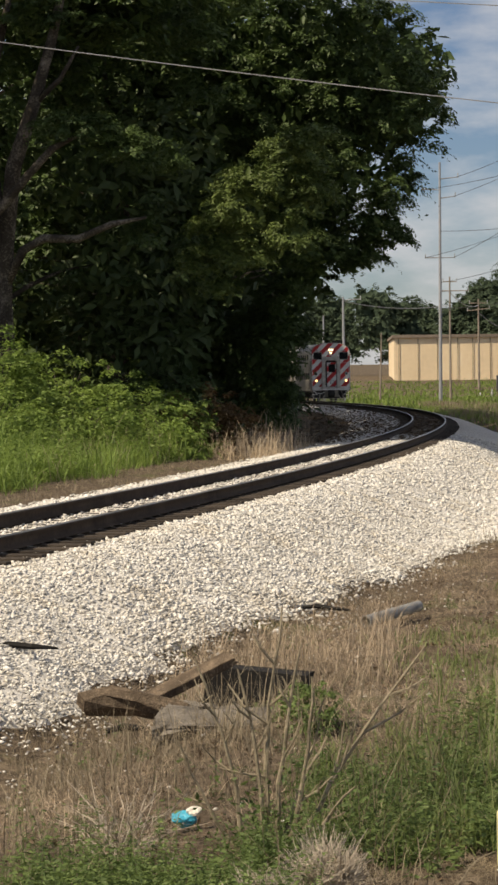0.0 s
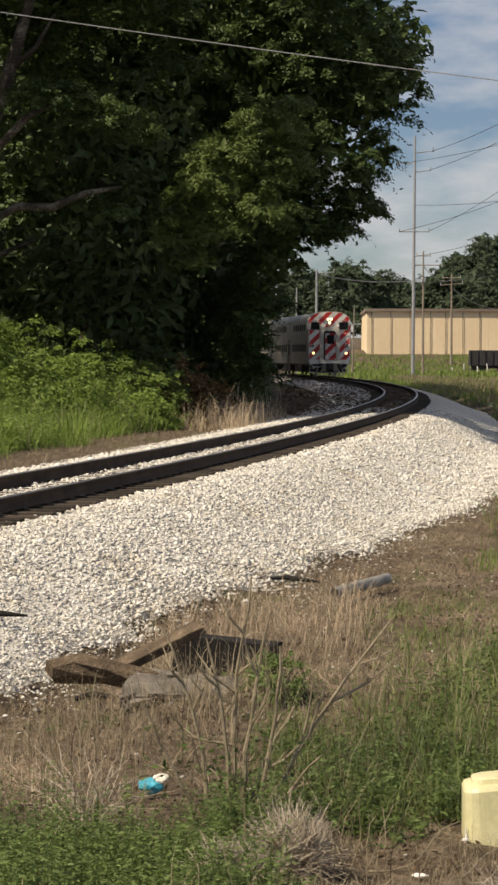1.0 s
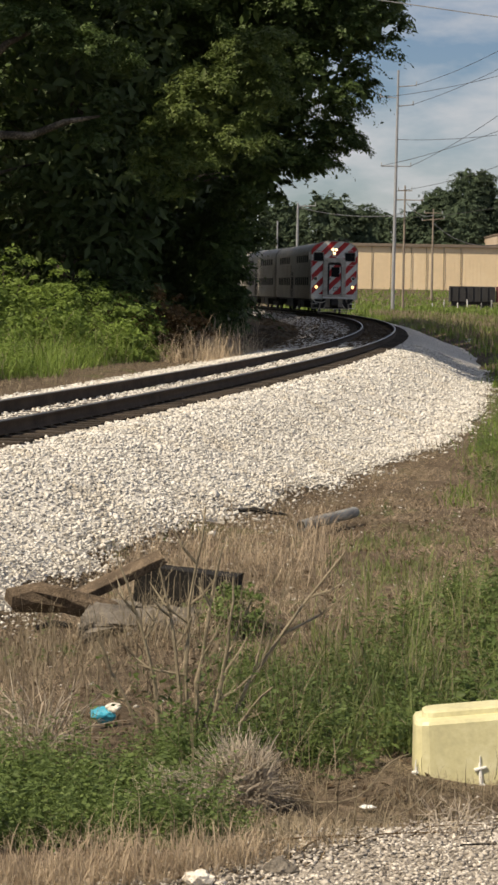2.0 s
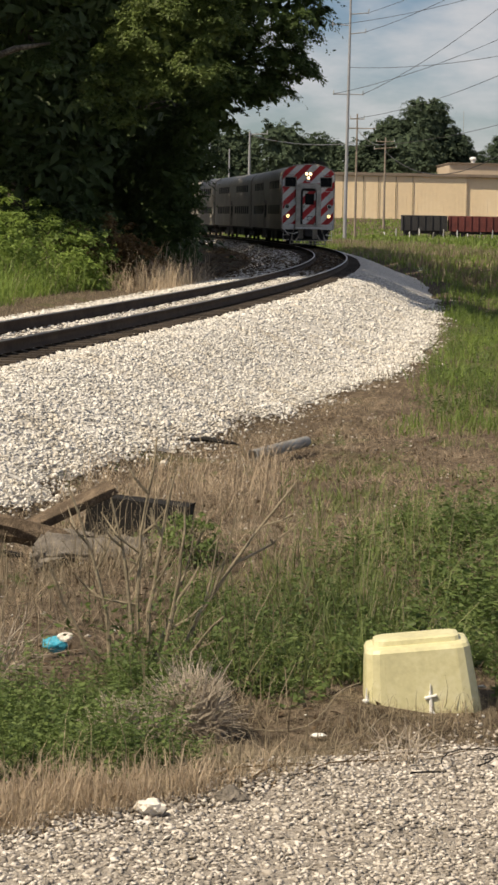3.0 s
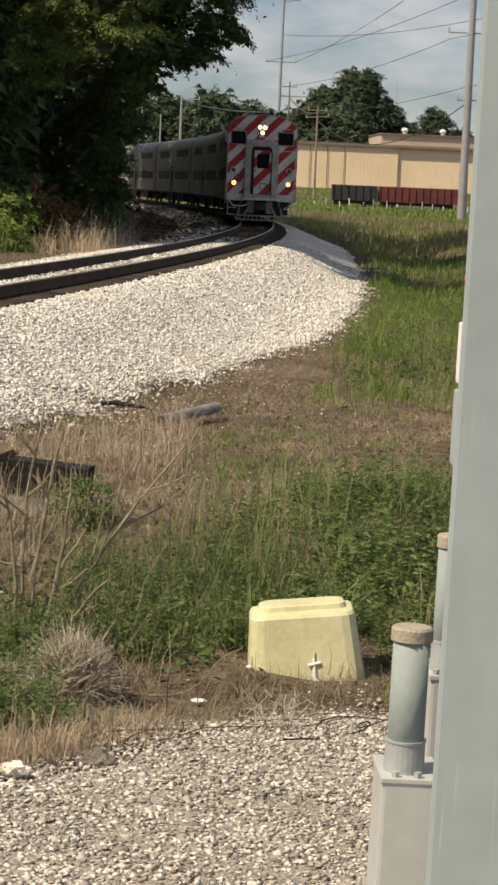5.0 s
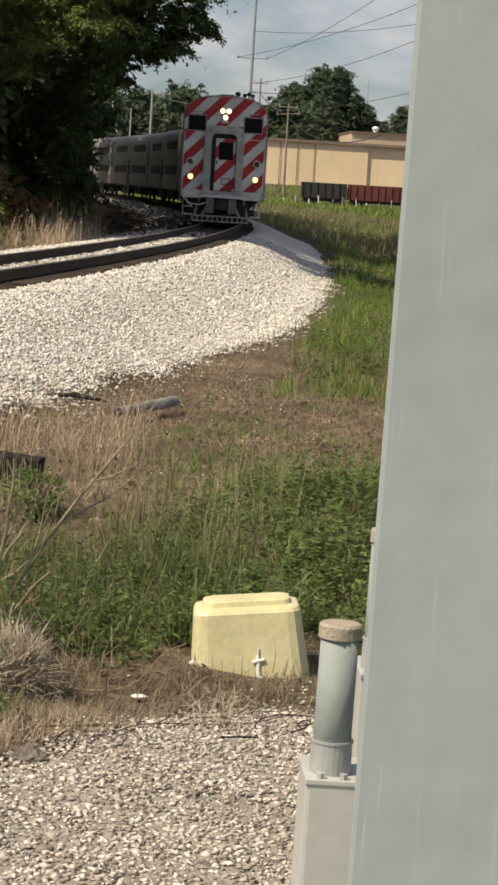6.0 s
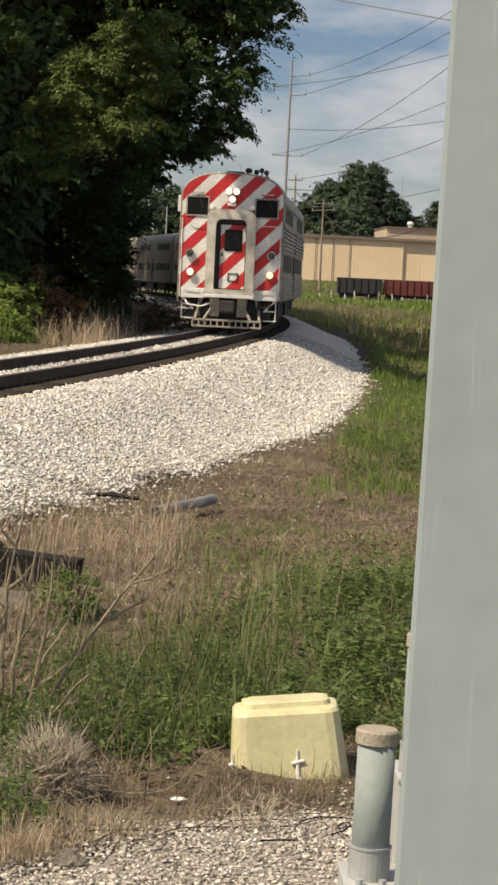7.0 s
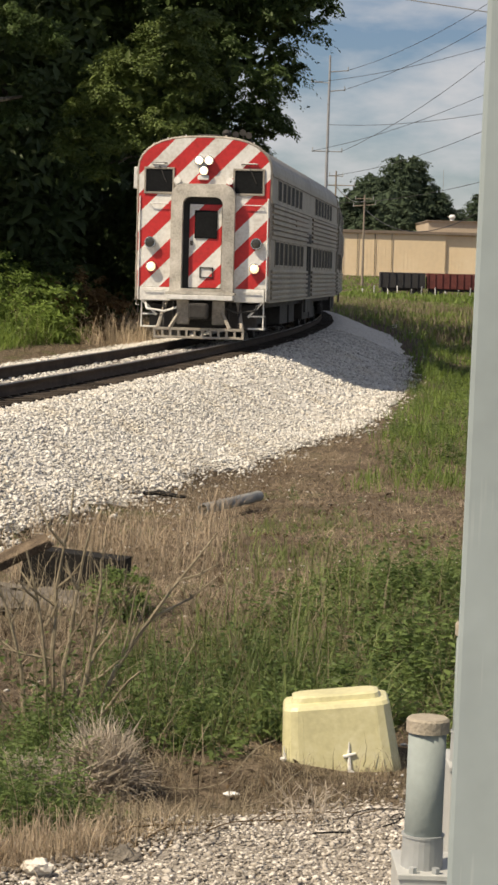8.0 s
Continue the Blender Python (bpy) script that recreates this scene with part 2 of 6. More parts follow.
M = {
    # near black stands for shade in the door recess, which is not cut
    "recess_shade": material("door_recess_shade", (0.03, 0.028, 0.026), 0.7, 0, 0.3, 0.6, 0.1),
    "soil": earth("soil_and_thatch"),
    "ballast": dusty(material("ballast_bed", (0.56, 0.535, 0.495), 0.9, 0, 0.45, 0.12, 1.0, 0.04, second=(0.70, 0.68, 0.64), spec=0.2)),
    "stone": dusty(material("limestone_ballast", (0.65, 0.625, 0.58), 0.85, 0, 0.50, 0.3, 0.3, 0.02, second=(0.76, 0.74, 0.70), island=0.7, spec=0.2)),
    "gravel": material("grey_gravel", (0.40, 0.36, 0.315), 0.9, 0, 0.5, 0.5, 0.3, 0.01, second=(0.70, 0.65, 0.59), island=0.75, spec=0.2),
    "gravel_bed": material("gravel_fines", (0.35, 0.315, 0.275), 0.95, 0, 0.45, 0.05, 1.0, 0.012, second=(0.46, 0.42, 0.37), spec=0.1),
    "rail": material("rusty_rail_steel", (0.055, 0.041, 0.032), 0.9, 0.0, 0.4, 0.6, 0.3, spec=0.15),
    "railhead": material("polished_rail_head", (0.30, 0.29, 0.28), 0.35, 0.9, 0.2, 0.8, 0.05),
    "tie": material("creosoted_timber", (0.05, 0.04, 0.032), 0.9, 0, 0.5, 0.5, 0.8, 0.03, each=0.5, spec=0.2),
    "old_tie": material("black_old_timber", (0.017, 0.016, 0.015), 0.9, 0, 0.3, 0.5, 0.4, 0.03, spec=0.2),
    "log": material("weathered_wood", (0.105, 0.078, 0.055), 0.9, 0, 0.5, 0.12, 0.9, 0.015, second=(0.22, 0.165, 0.115), spec=0.2),
    "slab": material("weathered_concrete", (0.155, 0.138, 0.118), 0.9, 0, 0.55, 0.12, 0.9, 0.02, spec=0.2),
    "bark": material("tree_bark", (0.050, 0.042, 0.033), 0.95, 0, 0.5, 0.6, 1.0, 0.08, second=(0.20, 0.175, 0.145), spec=0.2),
    "stripe": stripes("striped_paint"),
    "white": material("white_car_paint", (0.72, 0.71, 0.68), 0.5, 0, 0.2, 0.7, 0.05),
    "steel": material("grimy_stainless_car_side", (0.28, 0.255, 0.215), 0.5, 0.3, 0.3, 1.2, 0.05),
    "roof": material("dusty_grey_roof", (0.24, 0.24, 0.235), 0.6, 0.2, 0.25, 1.2, 0.1),
    "grime": material("grimy_grey_steel", (0.32, 0.29, 0.25), 0.65, 0.2, 0.35, 0.4, 0.3),
    "gangway": material("worn_pale_gangway_paint", (0.46, 0.43, 0.38), 0.6, 0, 0.4, 0.35, 0.15, second=(0.60, 0.57, 0.52)),
    "under": material("dark_running_gear", (0.045, 0.042, 0.04), 0.75, 0.3, 0.4, 0.4, 0.4),
    # dark glass without glancing reflections, imitating the shade of deep-set panes
    "pane": material("matte_dark_window_glass", (0.014, 0.015, 0.016), 0.55, 0, 0.3, 0.6, 0, spec=0.04),
    "rubber": material("black_rubber", (0.03, 0.03, 0.03), 0.8, 0, 0.3, 0.4, 0.2),
    "chrome": material("lamp_rim_steel", (0.6, 0.6, 0.6), 0.2, 1.0, 0.1, 0.3, 0),
    "dullglass": material("unlit_lamp_glass", (0.05, 0.048, 0.045), 0.08, 0, 0.3, 0.1, 0),
    "lamp": emitter("lit_headlight", (1.0, 0.74, 0.42), 2.6),
    "lamp_low": emitter("lit_ditch_light", (1.0, 0.60, 0.24), 1.9),
    "tote": material("pale_yellow_plastic", (0.60, 0.565, 0.335), 0.45, 0, 0.16, 0.30, 0.08, 0.02, second=(0.67, 0.64, 0.43)),
    "rope": material("white_plastic", (0.75, 0.75, 0.72), 0.6, 0, 0.15, 0.1, 0.1),
    "teal": material("blue_plastic_wrap", (0.03, 0.35, 0.50), 0.35, 0, 0.3, 0.06, 0.3),
    "cream": material("crumpled_white_plastic", (0.75, 0.70, 0.62), 0.5, 0, 0.25, 0.08, 0.4, 0.02),
    "pvc": material("grey_conduit_plastic", (0.25, 0.29, 0.29), 0.8, 0, 0.08, 0.2, 0.1, 0.02),
    "cap": material("tan_dusty_cap", (0.33, 0.29, 0.235), 0.8, 0, 0.2, 0.12, 0.3, 0.01),
    "cabinet": streaked(material("painted_grey_green_steel", (0.315, 0.372, 0.385), 0.45, 0.0, 0.10, 0.9, 0.04, 0.3)),
    "dull_pipe": material("dull_weathered_pipe", (0.22, 0.225, 0.22), 0.7, 0.2, 0.35, 0.3, 0.2),
    "galv": material("galvanised_steel", (0.40, 0.42, 0.43), 0.6, 0.35, 0.2, 0.6, 0.1),
    "pole": material("grey_steel_pole", (0.34, 0.35, 0.365), 0.55, 0.3, 0.15, 1.5, 0.05),
    "wood_pole": material("weathered_pole_timber", (0.25, 0.21, 0.17), 0.9, 0, 0.3, 1.0, 0.3),
    "wire": material("dark_cable", (0.03, 0.03, 0.03), 0.6, 0, 0.1, 1, 0),
    "wire_pale": material("aluminium_cable", (0.35, 0.35, 0.35), 0.5, 0.5, 0.1, 1, 0),
    "shed": material("tan_sheet_wall", (0.80, 0.64, 0.43), 0.7, 0, 0.06, 6, 0.05, second=(0.84, 0.69, 0.48)),
    "shed_upper": material("brown_sheet", (0.45, 0.365, 0.275), 0.75, 0, 0.1, 4, 0.05),
    "shed_roof": material("brown_grey_roof", (0.20, 0.16, 0.125), 0.8, 0, 0.2, 4, 0.1),
    "shed_dark": material("dark_seam", (0.09, 0.07, 0.05), 0.8, 0, 0.2, 2, 0),
    "wagon_red": material("faded_red_wagon", (0.135, 0.034, 0.030), 0.75, 0, 0.35, 1.2, 0.2),
    "wagon_black": material("black_wagon", (0.03, 0.03, 0.032), 0.7, 0, 0.3, 1.2, 0.2),
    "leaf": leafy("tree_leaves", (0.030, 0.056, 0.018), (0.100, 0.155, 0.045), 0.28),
    # the wood's shade is put into this colour: darker, less translucent than tree_leaves
    "leaf_shaded": leafy("shade_dark_wood_leaves", (0.030, 0.054, 0.018), (0.080, 0.122, 0.040), 0.2),
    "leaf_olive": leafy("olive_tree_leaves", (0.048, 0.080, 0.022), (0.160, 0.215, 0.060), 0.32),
    # distance haze is put into the leaf colour: bluish green, narrow range
    "leaf_far": leafy("hazed_far_tree_leaves", (0.050, 0.078, 0.050), (0.078, 0.110, 0.064), 0.2, 0.95),
    "weed": leafy("green_weeds", (0.048, 0.084, 0.026), (0.185, 0.255, 0.080), 0.35),
    "bank": leafy("bright_bank_weeds", (0.080, 0.138, 0.028), (0.27, 0.37, 0.092), 0.42),
    "grass": leafy("green_grass", (0.075, 0.110, 0.034), (0.27, 0.325, 0.115), 0.38),
    "thatch": leafy("brown_flattened_thatch", (0.080, 0.058, 0.040), (0.290, 0.220, 0.150), 0.2, 0.8),
    "straw": leafy("dry_straw", (0.125, 0.100, 0.068), (0.40, 0.335, 0.235), 0.25, 0.7),
    "straw_pale": leafy("pale_dry_straw", (0.26, 0.198, 0.135), (0.61, 0.495, 0.365), 0.25, 0.7),
    "reddish": leafy("rusty_dead_leaves", (0.08, 0.05, 0.02), (0.20, 0.12, 0.05), 0.25),
    "brush": material("grey_dry_brush", (0.40, 0.345, 0.28), 0.9, 0, 0.35, 0.12, 0.3, 0.01, second=(0.58, 0.51, 0.415)),
    "twig": material("dry_twig_bark", (0.25, 0.208, 0.142), 0.85, 0, 0.35, 0.15, 0.4, 0.01, second=(0.37, 0.315, 0.22)),
    "box_grey": material("light_grey_painted_steel", (0.42, 0.43, 0.425), 0.5, 0, 0.08, 0.5, 0.04, 0.2),
    "dead": leafy("dead_brown_leaves", (0.05, 0.032, 0.02), (0.20, 0.14, 0.085), 0.15, 0.8),
    "sign_white": material("white_sign", (0.75, 0.75, 0.74), 0.5, 0, 0.08, 0.3, 0.02),
    "sign_black": material("black_print", (0.03, 0.03, 0.03), 0.6, 0, 0.1, 0.3, 0),
    "tag_red": material("red_tape", (0.55, 0.09, 0.08), 0.6, 0, 0.15, 0.1, 0.05),
}

# ---------------------------------------------------------------- mesh helpers


def part(name, bm, mat, parent=None, label="", smooth=False):
    """Links a bmesh as one mesh object, under a thing or a part."""
    me = bpy.data.meshes.new(name)
    bm.normal_update()
    if smooth:
        for f in bm.faces:
            f.smooth = True
    bm.to_mesh(me)
    bm.free()
    me.materials.append(mat)
    ob = new(name, me)
    ob.parent = parent
    if label:
        ob["label"] = label
    return ob


def thing(name, label, category, m=None, group="", kind=""):
    ob = new(name)
    ob.empty_display_size = 0.2
    if m is not None:
        ob.matrix_basis = m
    return tagged(ob, label, category, group, kind)


def box(bm, x0, x1, y0, y1, z0, z1, bevel=0.0):
    r = bmesh.ops.create_cube(bm, size=1.0, matrix=Matrix.Translation(((x0 + x1) / 2, (y0 + y1) / 2, (z0 + z1) / 2)) @ Matrix.Diagonal((x1 - x0, y1 - y0, z1 - z0, 1)))
    if bevel:
        edges = list({e for v in r["verts"] for e in v.link_edges})
        bmesh.ops.bevel(bm, geom=edges, offset=bevel, segments=2, affect="EDGES", profile=0.6)


def bar(bm, a, b, ra, rb=None, sides=8, caps=True):
    """A round bar or tapering limb from a to b."""
    a, b = Vector(a), Vector(b)
    d = b - a
    m = Matrix.Translation((a + b) / 2) @ d.to_track_quat("Z", "Y").to_matrix().to_4x4()
    bmesh.ops.create_cone(bm, cap_ends=caps, segments=sides, radius1=ra, radius2=ra if rb is None else rb, depth=d.length, matrix=m)


def tube(bm, points, radii, sides=7):
    """One skin along a bent line."""
    rings = []
    n = len(points)
    for k, p in enumerate(points):
        p = Vector(p)
        d = (Vector(points[min(k + 1, n - 1)]) - Vector(points[max(k - 1, 0)])).normalized()
        q = d.to_track_quat("Z", "Y").to_matrix()
        rings.append([bm.verts.new(p + q @ Vector((math.cos(a) * radii[k], math.sin(a) * radii[k], 0))) for a in [2 * math.pi * j / sides for j in range(sides)]])
    for r0, r1 in zip(rings, rings[1:]):
        for j in range(sides):
            bm.faces.new((r0[j], r0[(j + 1) % sides], r1[(j + 1) % sides], r1[j]))
    bm.faces.new(rings[0][::-1])
    bm.faces.new(rings[-1])


def raw(name, verts, faces, mat, parent=None, smooth=False):
    """A mesh straight from arrays; faces is an (n, k) array."""
    verts, faces = np.asarray(verts, np.float32), np.asarray(faces, np.int32)
    me = bpy.data.meshes.new(name)
    k = faces.shape[1]
    me.vertices.add(len(verts))
    me.vertices.foreach_set("co", verts.ravel())
    me.loops.add(faces.size)
    me.loops.foreach_set("vertex_index", faces.ravel())
    me.polygons.add(len(faces))
    me.polygons.foreach_set("loop_start", np.arange(0, faces.size, k, dtype=np.int32))
    if smooth:
        me.polygons.foreach_set("use_smooth", np.ones(len(faces), bool))
    me.update(calc_edges=True)
    me.materials.append(mat)
    ob = new(name, me)
    ob.parent = parent
    return ob


def repeat(base_v, base_f, places, turns, sizes):
    """Many copies of one small mesh: places (n,3), turns (n,3,3), sizes (n,) or (n,3)."""
    n, k = len(places), len(base_v)
    sizes = np.asarray(sizes, float)
    sizes = sizes[:, None] * np.ones(3) if sizes.ndim == 1 else sizes
    v = np.einsum("nij,nkj->nki", turns, base_v[None] * sizes[:, None, :]) + places[:, None, :]
    f = base_f[None] + (np.arange(n) * k)[:, None, None]
    return v.reshape(-1, 3), f.reshape(-1, base_f.shape[1])


def turns_of(rng, n, tilt=None):
    """Random turns; with tilt, only that far (radians) from upright."""
    if tilt is None:
        q = rng.normal(size=(n, 4))
        q /= np.linalg.norm(q, axis=1)[:, None]
        w, x, y, z = q.T
        return np.stack([np.stack([1 - 2 * (y * y + z * z), 2 * (x * y - z * w), 2 * (x * z + y * w)], -1), np.stack([2 * (x * y + z * w), 1 - 2 * (x * x + z * z), 2 * (y * z - x * w)], -1), np.stack([2 * (x * z - y * w), 2 * (y * z + x * w), 1 - 2 * (x * x + y * y)], -1)], 1)
    a = rng.uniform(0, 2 * math.pi, n)
    b = rng.normal(0, tilt, n) if tilt < 1 else rng.uniform(0.8, 1.5, n) * rng.choice((-1, 1), n)
    ca, sa, cb, sb = np.cos(a), np.sin(a), np.cos(b), np.sin(b)
    o = np.zeros(n)
    rz = np.stack([np.stack([ca, -sa, o], -1), np.stack([sa, ca, o], -1), np.stack([o, o, o + 1], -1)], 1)
    rx = np.stack([np.stack([o + 1, o, o], -1), np.stack([o, cb, -sb], -1), np.stack([o, sb, cb], -1)], 1)
    return rz @ rx


# ---------------------------------------------------------------- the track's line and the lie of the land

RAIL = -0.11                                     # height of the rail heads


def line_x(y):
    """Where the middle of the track lies at a distance y."""
    y = np.asarray(y, float)
    u = np.minimum(y, 225.0) - 100.0
    x = 3.640395 + u * (0.05074685 + u * (-0.001074185 + u * (-7.349425e-07 + u * 1.2070022e-08)))
    w = np.maximum(y - 225.0, 0.0)
    return x - 0.152 * w - 0.0007 * w * w


LINE_Y = np.linspace(-40, 420, 4601)
LINE_X = line_x(LINE_Y)
LINE_S = np.r_[0, np.cumsum(np.hypot(np.diff(LINE_X), np.diff(LINE_Y)))]


def along(s):
    """The place on the track's middle at a length s along it."""
    return np.interp(s, LINE_S, LINE_X), np.interp(s, LINE_S, LINE_Y)


def s_at(y):
    return float(np.interp(y, LINE_Y, LINE_S))


def off_track(x, y):
    """How far to the near side (+) or the far side (-) of the track's middle a place lies."""
    slope = (line_x(y + 0.5) - line_x(y - 0.5))
    return (x - line_x(y)) / np.hypot(1, slope)


def step(a, b, v):
    t = np.clip((v - a) / (b - a), 0, 1)
    return t * t * (3 - 2 * t)


def wavy(x, y, s=1.0, seed=0.0):
    """Cheap smooth unevenness between about -1 and 1."""
    return (np.sin(x * 1.7 / s + y * 0.6 / s + seed) + np.sin(y * 1.3 / s - x * 0.9 / s + 2 * seed) + np.sin((x + y) * 2.9 / s + 1.3 + seed) * 0.5) / 2.5


def mottle(x, y, s=1.0, seed=0.0):
    """Patchy value noise between -1 and 1."""
    u, v = x / s + 17.3 * seed, y / s + 9.1 * seed
    i, j = np.floor(u), np.floor(v)
    a, b = u - i, v - j
    a, b = a * a * (3 - 2 * a), b * b * (3 - 2 * b)
    h = lambda p, q: np.modf(np.abs(np.sin(p * 127.1 + q * 311.7 + seed * 74.7) * 43758.5453))[0] * 2 - 1
    return (h(i, j) * (1 - a) + h(i + 1, j) * a) * (1 - b) + (h(i, j + 1) * (1 - a) + h(i + 1, j + 1) * a) * b


def bed(d):
    """Height of the ballast against the distance from the track's middle."""
    top = RAIL - 0.25 + 0.042 * step(0.74, 0.66, np.abs(d))
    return np.where(d > 0, top - 0.93 * step(0, 1, (d - 1.55) / 3.2) ** 0.9, top - 0.32 * step(1.7, 4.6, -d))


FOOT_Y, FOOT_D = (15, 27, 30, 37, 42, 47, 62, 77, 100), (3.8, 3.9, 4.1, 4.5, 5.1, 5.3, 5.0, 4.5, 4.5)


def foot_of(x, y):
    """How far from the track's middle the near shoulder of the ballast ends, raggedly."""
    return np.interp(y, FOOT_Y, FOOT_D) + 0.22 * mottle(x, y, 0.9, 21) + 0.13 * mottle(x, y, 0.3, 22)


def land(x, y):
    """Height of the earth."""
    x, y = np.asarray(x, float), np.asarray(y, float)
    d = off_track(x, y)
    near = np.interp(y, [-30, 0, 5, 8.0, 9.2, 9.9, 10.9, 14, 17, 19, 24, 32, 60, 110, 200, 260, 305, 335, 365, 400, 900, 4000], [0.1, 0.05, -0.40, -0.64, -0.69, -0.78, -0.96, -1.0, -0.86, -0.95, -1.13, -1.28, -1.3, -1.0, -0.8, -0.75, -0.7, -0.1, 1.1, 2.4, 6, 30])
    # a drain beside the ballast and the bank beyond it
    near = near + 0.75 * step(8.2, 12.5, d) * step(40, 62, y) * step(170, 105, y) - 0.38 * step(4.8, 6.4, d) * step(9.5, 7.2, d) * step(52, 66, y) * step(140, 105, y)
    near = near + (0.045 * wavy(x, y, 1.1) + 0.028 * wavy(x, y, 0.28, 5)) * step(9, 12, y) + 0.015 * wavy(x, y, 0.3, 2)
    near = near + 0.17 * step(-0.3, -1.0, x) * step(9.6, 11, y) * step(16, 13.5, y)
    far = np.interp(y, [-30, 0, 60, 200, 330, 400, 900, 4000], [-0.6, -0.6, -0.62, -0.5, 0.2, 2.4, 6, 30]) + 0.06 * wavy(x, y, 1.5, 1) + 0.9 * step(6.5, 12, -d) * step(200, 60, y)
    side = step(-1.5, 1.5, d)
    z = far * (1 - side) + near * side
    w = step(6.0, 3.6, np.where(d > 0, d, -d * 1.15)) * step(16, 20, y + 6) * step(330, 250, y)
    return z * (1 - w) + np.minimum(bed(d) - 0.10, z + 3) * w


def ground_z(x, y):
    """Height of what a thing stands on: earth, or ballast where it lies."""
    d = off_track(np.asarray(x, float), np.asarray(y, float))
    z = land(x, y)
    on = (d > -4.4) & (d < 5.2) & (np.asarray(y) > 14)
    return np.where(on & (d < foot_of(x, y) + 0.35), np.maximum(bed(d) + 0.03 * wavy(x, y, 0.5) * (np.abs(d) > 1.4), z), z)


def build_ground():
    def spread(lo, a, b, hi, fine, grow):
        mid = np.arange(a, b, fine)
        out, w, v = [], fine, b
        while v < hi:
            out.append(v)
            w *= grow
            v += w
        low, w, v = [], fine, a
        while v > lo:
            w *= grow
            v -= w
            low.append(v)
        return np.r_[low[::-1], mid, out, hi]

    xs = spread(-2500, -7, 9, 2500, 0.30, 1.13)
    ys = np.r_[spread(-200, 3, 34, 120, 0.30, 1.02), spread(121, 121, 330, 4000, 2.2, 1.12)]
    ys = np.unique(ys.round(3))
    gx, gy = np.meshgrid(xs, ys)
    v = np.stack([gx, gy, land(gx, gy)], -1).reshape(-1, 3)
    nx, ny = len(xs), len(ys)
    i = np.arange(nx * ny).reshape(ny, nx)
    f = np.stack([i[:-1, :-1], i[:-1, 1:], i[1:, 1:], i[1:, :-1]], -1).reshape(-1, 4)
    tagged(raw("ground", v, f, M["soil"], smooth=True), "brown earth under dry thatch and grass", "ground", kind="structure")


build_ground()
# ---------------------------------------------------------------- the railway


def build_ballast():
    s = np.concatenate([np.arange(s_at(10), s_at(70), 0.25), np.arange(s_at(70), s_at(330), 1.5)])
    d = np.concatenate([np.linspace(-4.4, -1.2, 14), np.linspace(-1.0, 1.3, 8), np.linspace(1.5, 5.9, 34)])
    x, y = along(s)
    x2, y2 = along(s + 0.2)
    nx, ny = (y2 - y) / 0.2, -(x2 - x) / 0.2
    gx, gy = x[:, None] + nx[:, None] * d, y[:, None] + ny[:, None] * d
    # the shoulder's foot wanders
    z = bed(d)[None] + 0.03 * wavy(gx, gy, 0.5) * (np.abs(d) > 1.4)
    foot = land(gx, gy)
    ebb = np.minimum(1, step(-0.5, 0.0, d[None] - foot_of(gx, gy)) + step(3.4, 4.4, -d)[None])
    z = np.where(d[None] > 0, np.maximum(z, foot + 0.01), z) * (1 - ebb) + (foot - 0.03) * ebb
    v = np.stack([gx, gy, z], -1).reshape(-1, 3)
    i = np.arange(gx.size).reshape(gx.shape)
    f = np.stack([i[:-1, :-1], i[:-1, 1:], i[1:, 1:], i[1:, :-1]], -1).reshape(-1, 4)
    tagged(raw("ballast_bed", v, f, M["ballast"], smooth=True), "pale crushed limestone railway ballast bed", "ballast", kind="structure")


OCT_V = np.array([(1, 0, 0), (-1, 0, 0), (0, 1, 0), (0, -1, 0), (0, 0, 1), (0, 0, -1)], float)
OCT_F = np.array([(0, 2, 4), (2, 1, 4), (1, 3, 4), (3, 0, 4), (2, 0, 5), (1, 2, 5), (3, 1, 5), (0, 3, 5)])


def stones(name, rng, places, size, mat, label, flat=(1.2, 1.0, 0.62)):
    base_v, base_f = OCT_V, OCT_F
    n = len(places)
    s = (size * rng.lognormal(0, 0.28, n))[:, None] * rng.uniform(0.55, 1.25, (n, 3))
    v, f = repeat(base_v, base_f, places, turns_of(rng, n, 0.5), s * np.array(flat))
    k = len(base_v)
    v = v + (rng.uniform(-0.22, 0.22, (n * k, 3)) * np.repeat(s.mean(1), k)[:, None])
    return tagged(raw(name, v, f, mat), label, "stones", kind="stuff")


def build_stones():
    rng = np.random.default_rng(3)
    # near side shoulder, thick where the camera is nearest
    for a, b, count, size in ((14, 24, 32000, 0.0195), (24, 45, 52000, 0.0245), (45, 85, 24000, 0.033)):
        s = rng.uniform(s_at(a), s_at(b), count)
        d = rng.uniform(1.15, 6.0, count)
        x, y = along(s)
        x2, y2 = along(s + 0.2)
        px, py = x + (y2 - y) / 0.2 * d, y - (x2 - x) / 0.2 * d
        keep = d < foot_of(px, py) - 0.12 + rng.exponential(0.13, count)
        px, py = px[keep], py[keep]
        pz = ground_z(px, py) + rng.uniform(-0.006, 0.014, len(px))
        stones("ballast_stones", rng, np.stack([px, py, pz], -1), size, M["stone"], "loose pale limestone ballast stones")
    # between the rails and on the far side
    count = 14000
    s = rng.uniform(s_at(22), s_at(85), count)
    d = np.where(rng.random(count) < 0.45, rng.uniform(-0.66, 0.66, count), rng.uniform(-4.3, -0.82, count))
    x, y = along(s)
    x2, y2 = along(s + 0.2)
    px, py = x + (y2 - y) / 0.2 * d, y - (x2 - x) / 0.2 * d
    stones("ballast_stones", rng, np.stack([px, py, bed(d) + rng.uniform(-0.004, 0.014, count)], -1), 0.030, M["stone"], "loose pale limestone ballast stones")


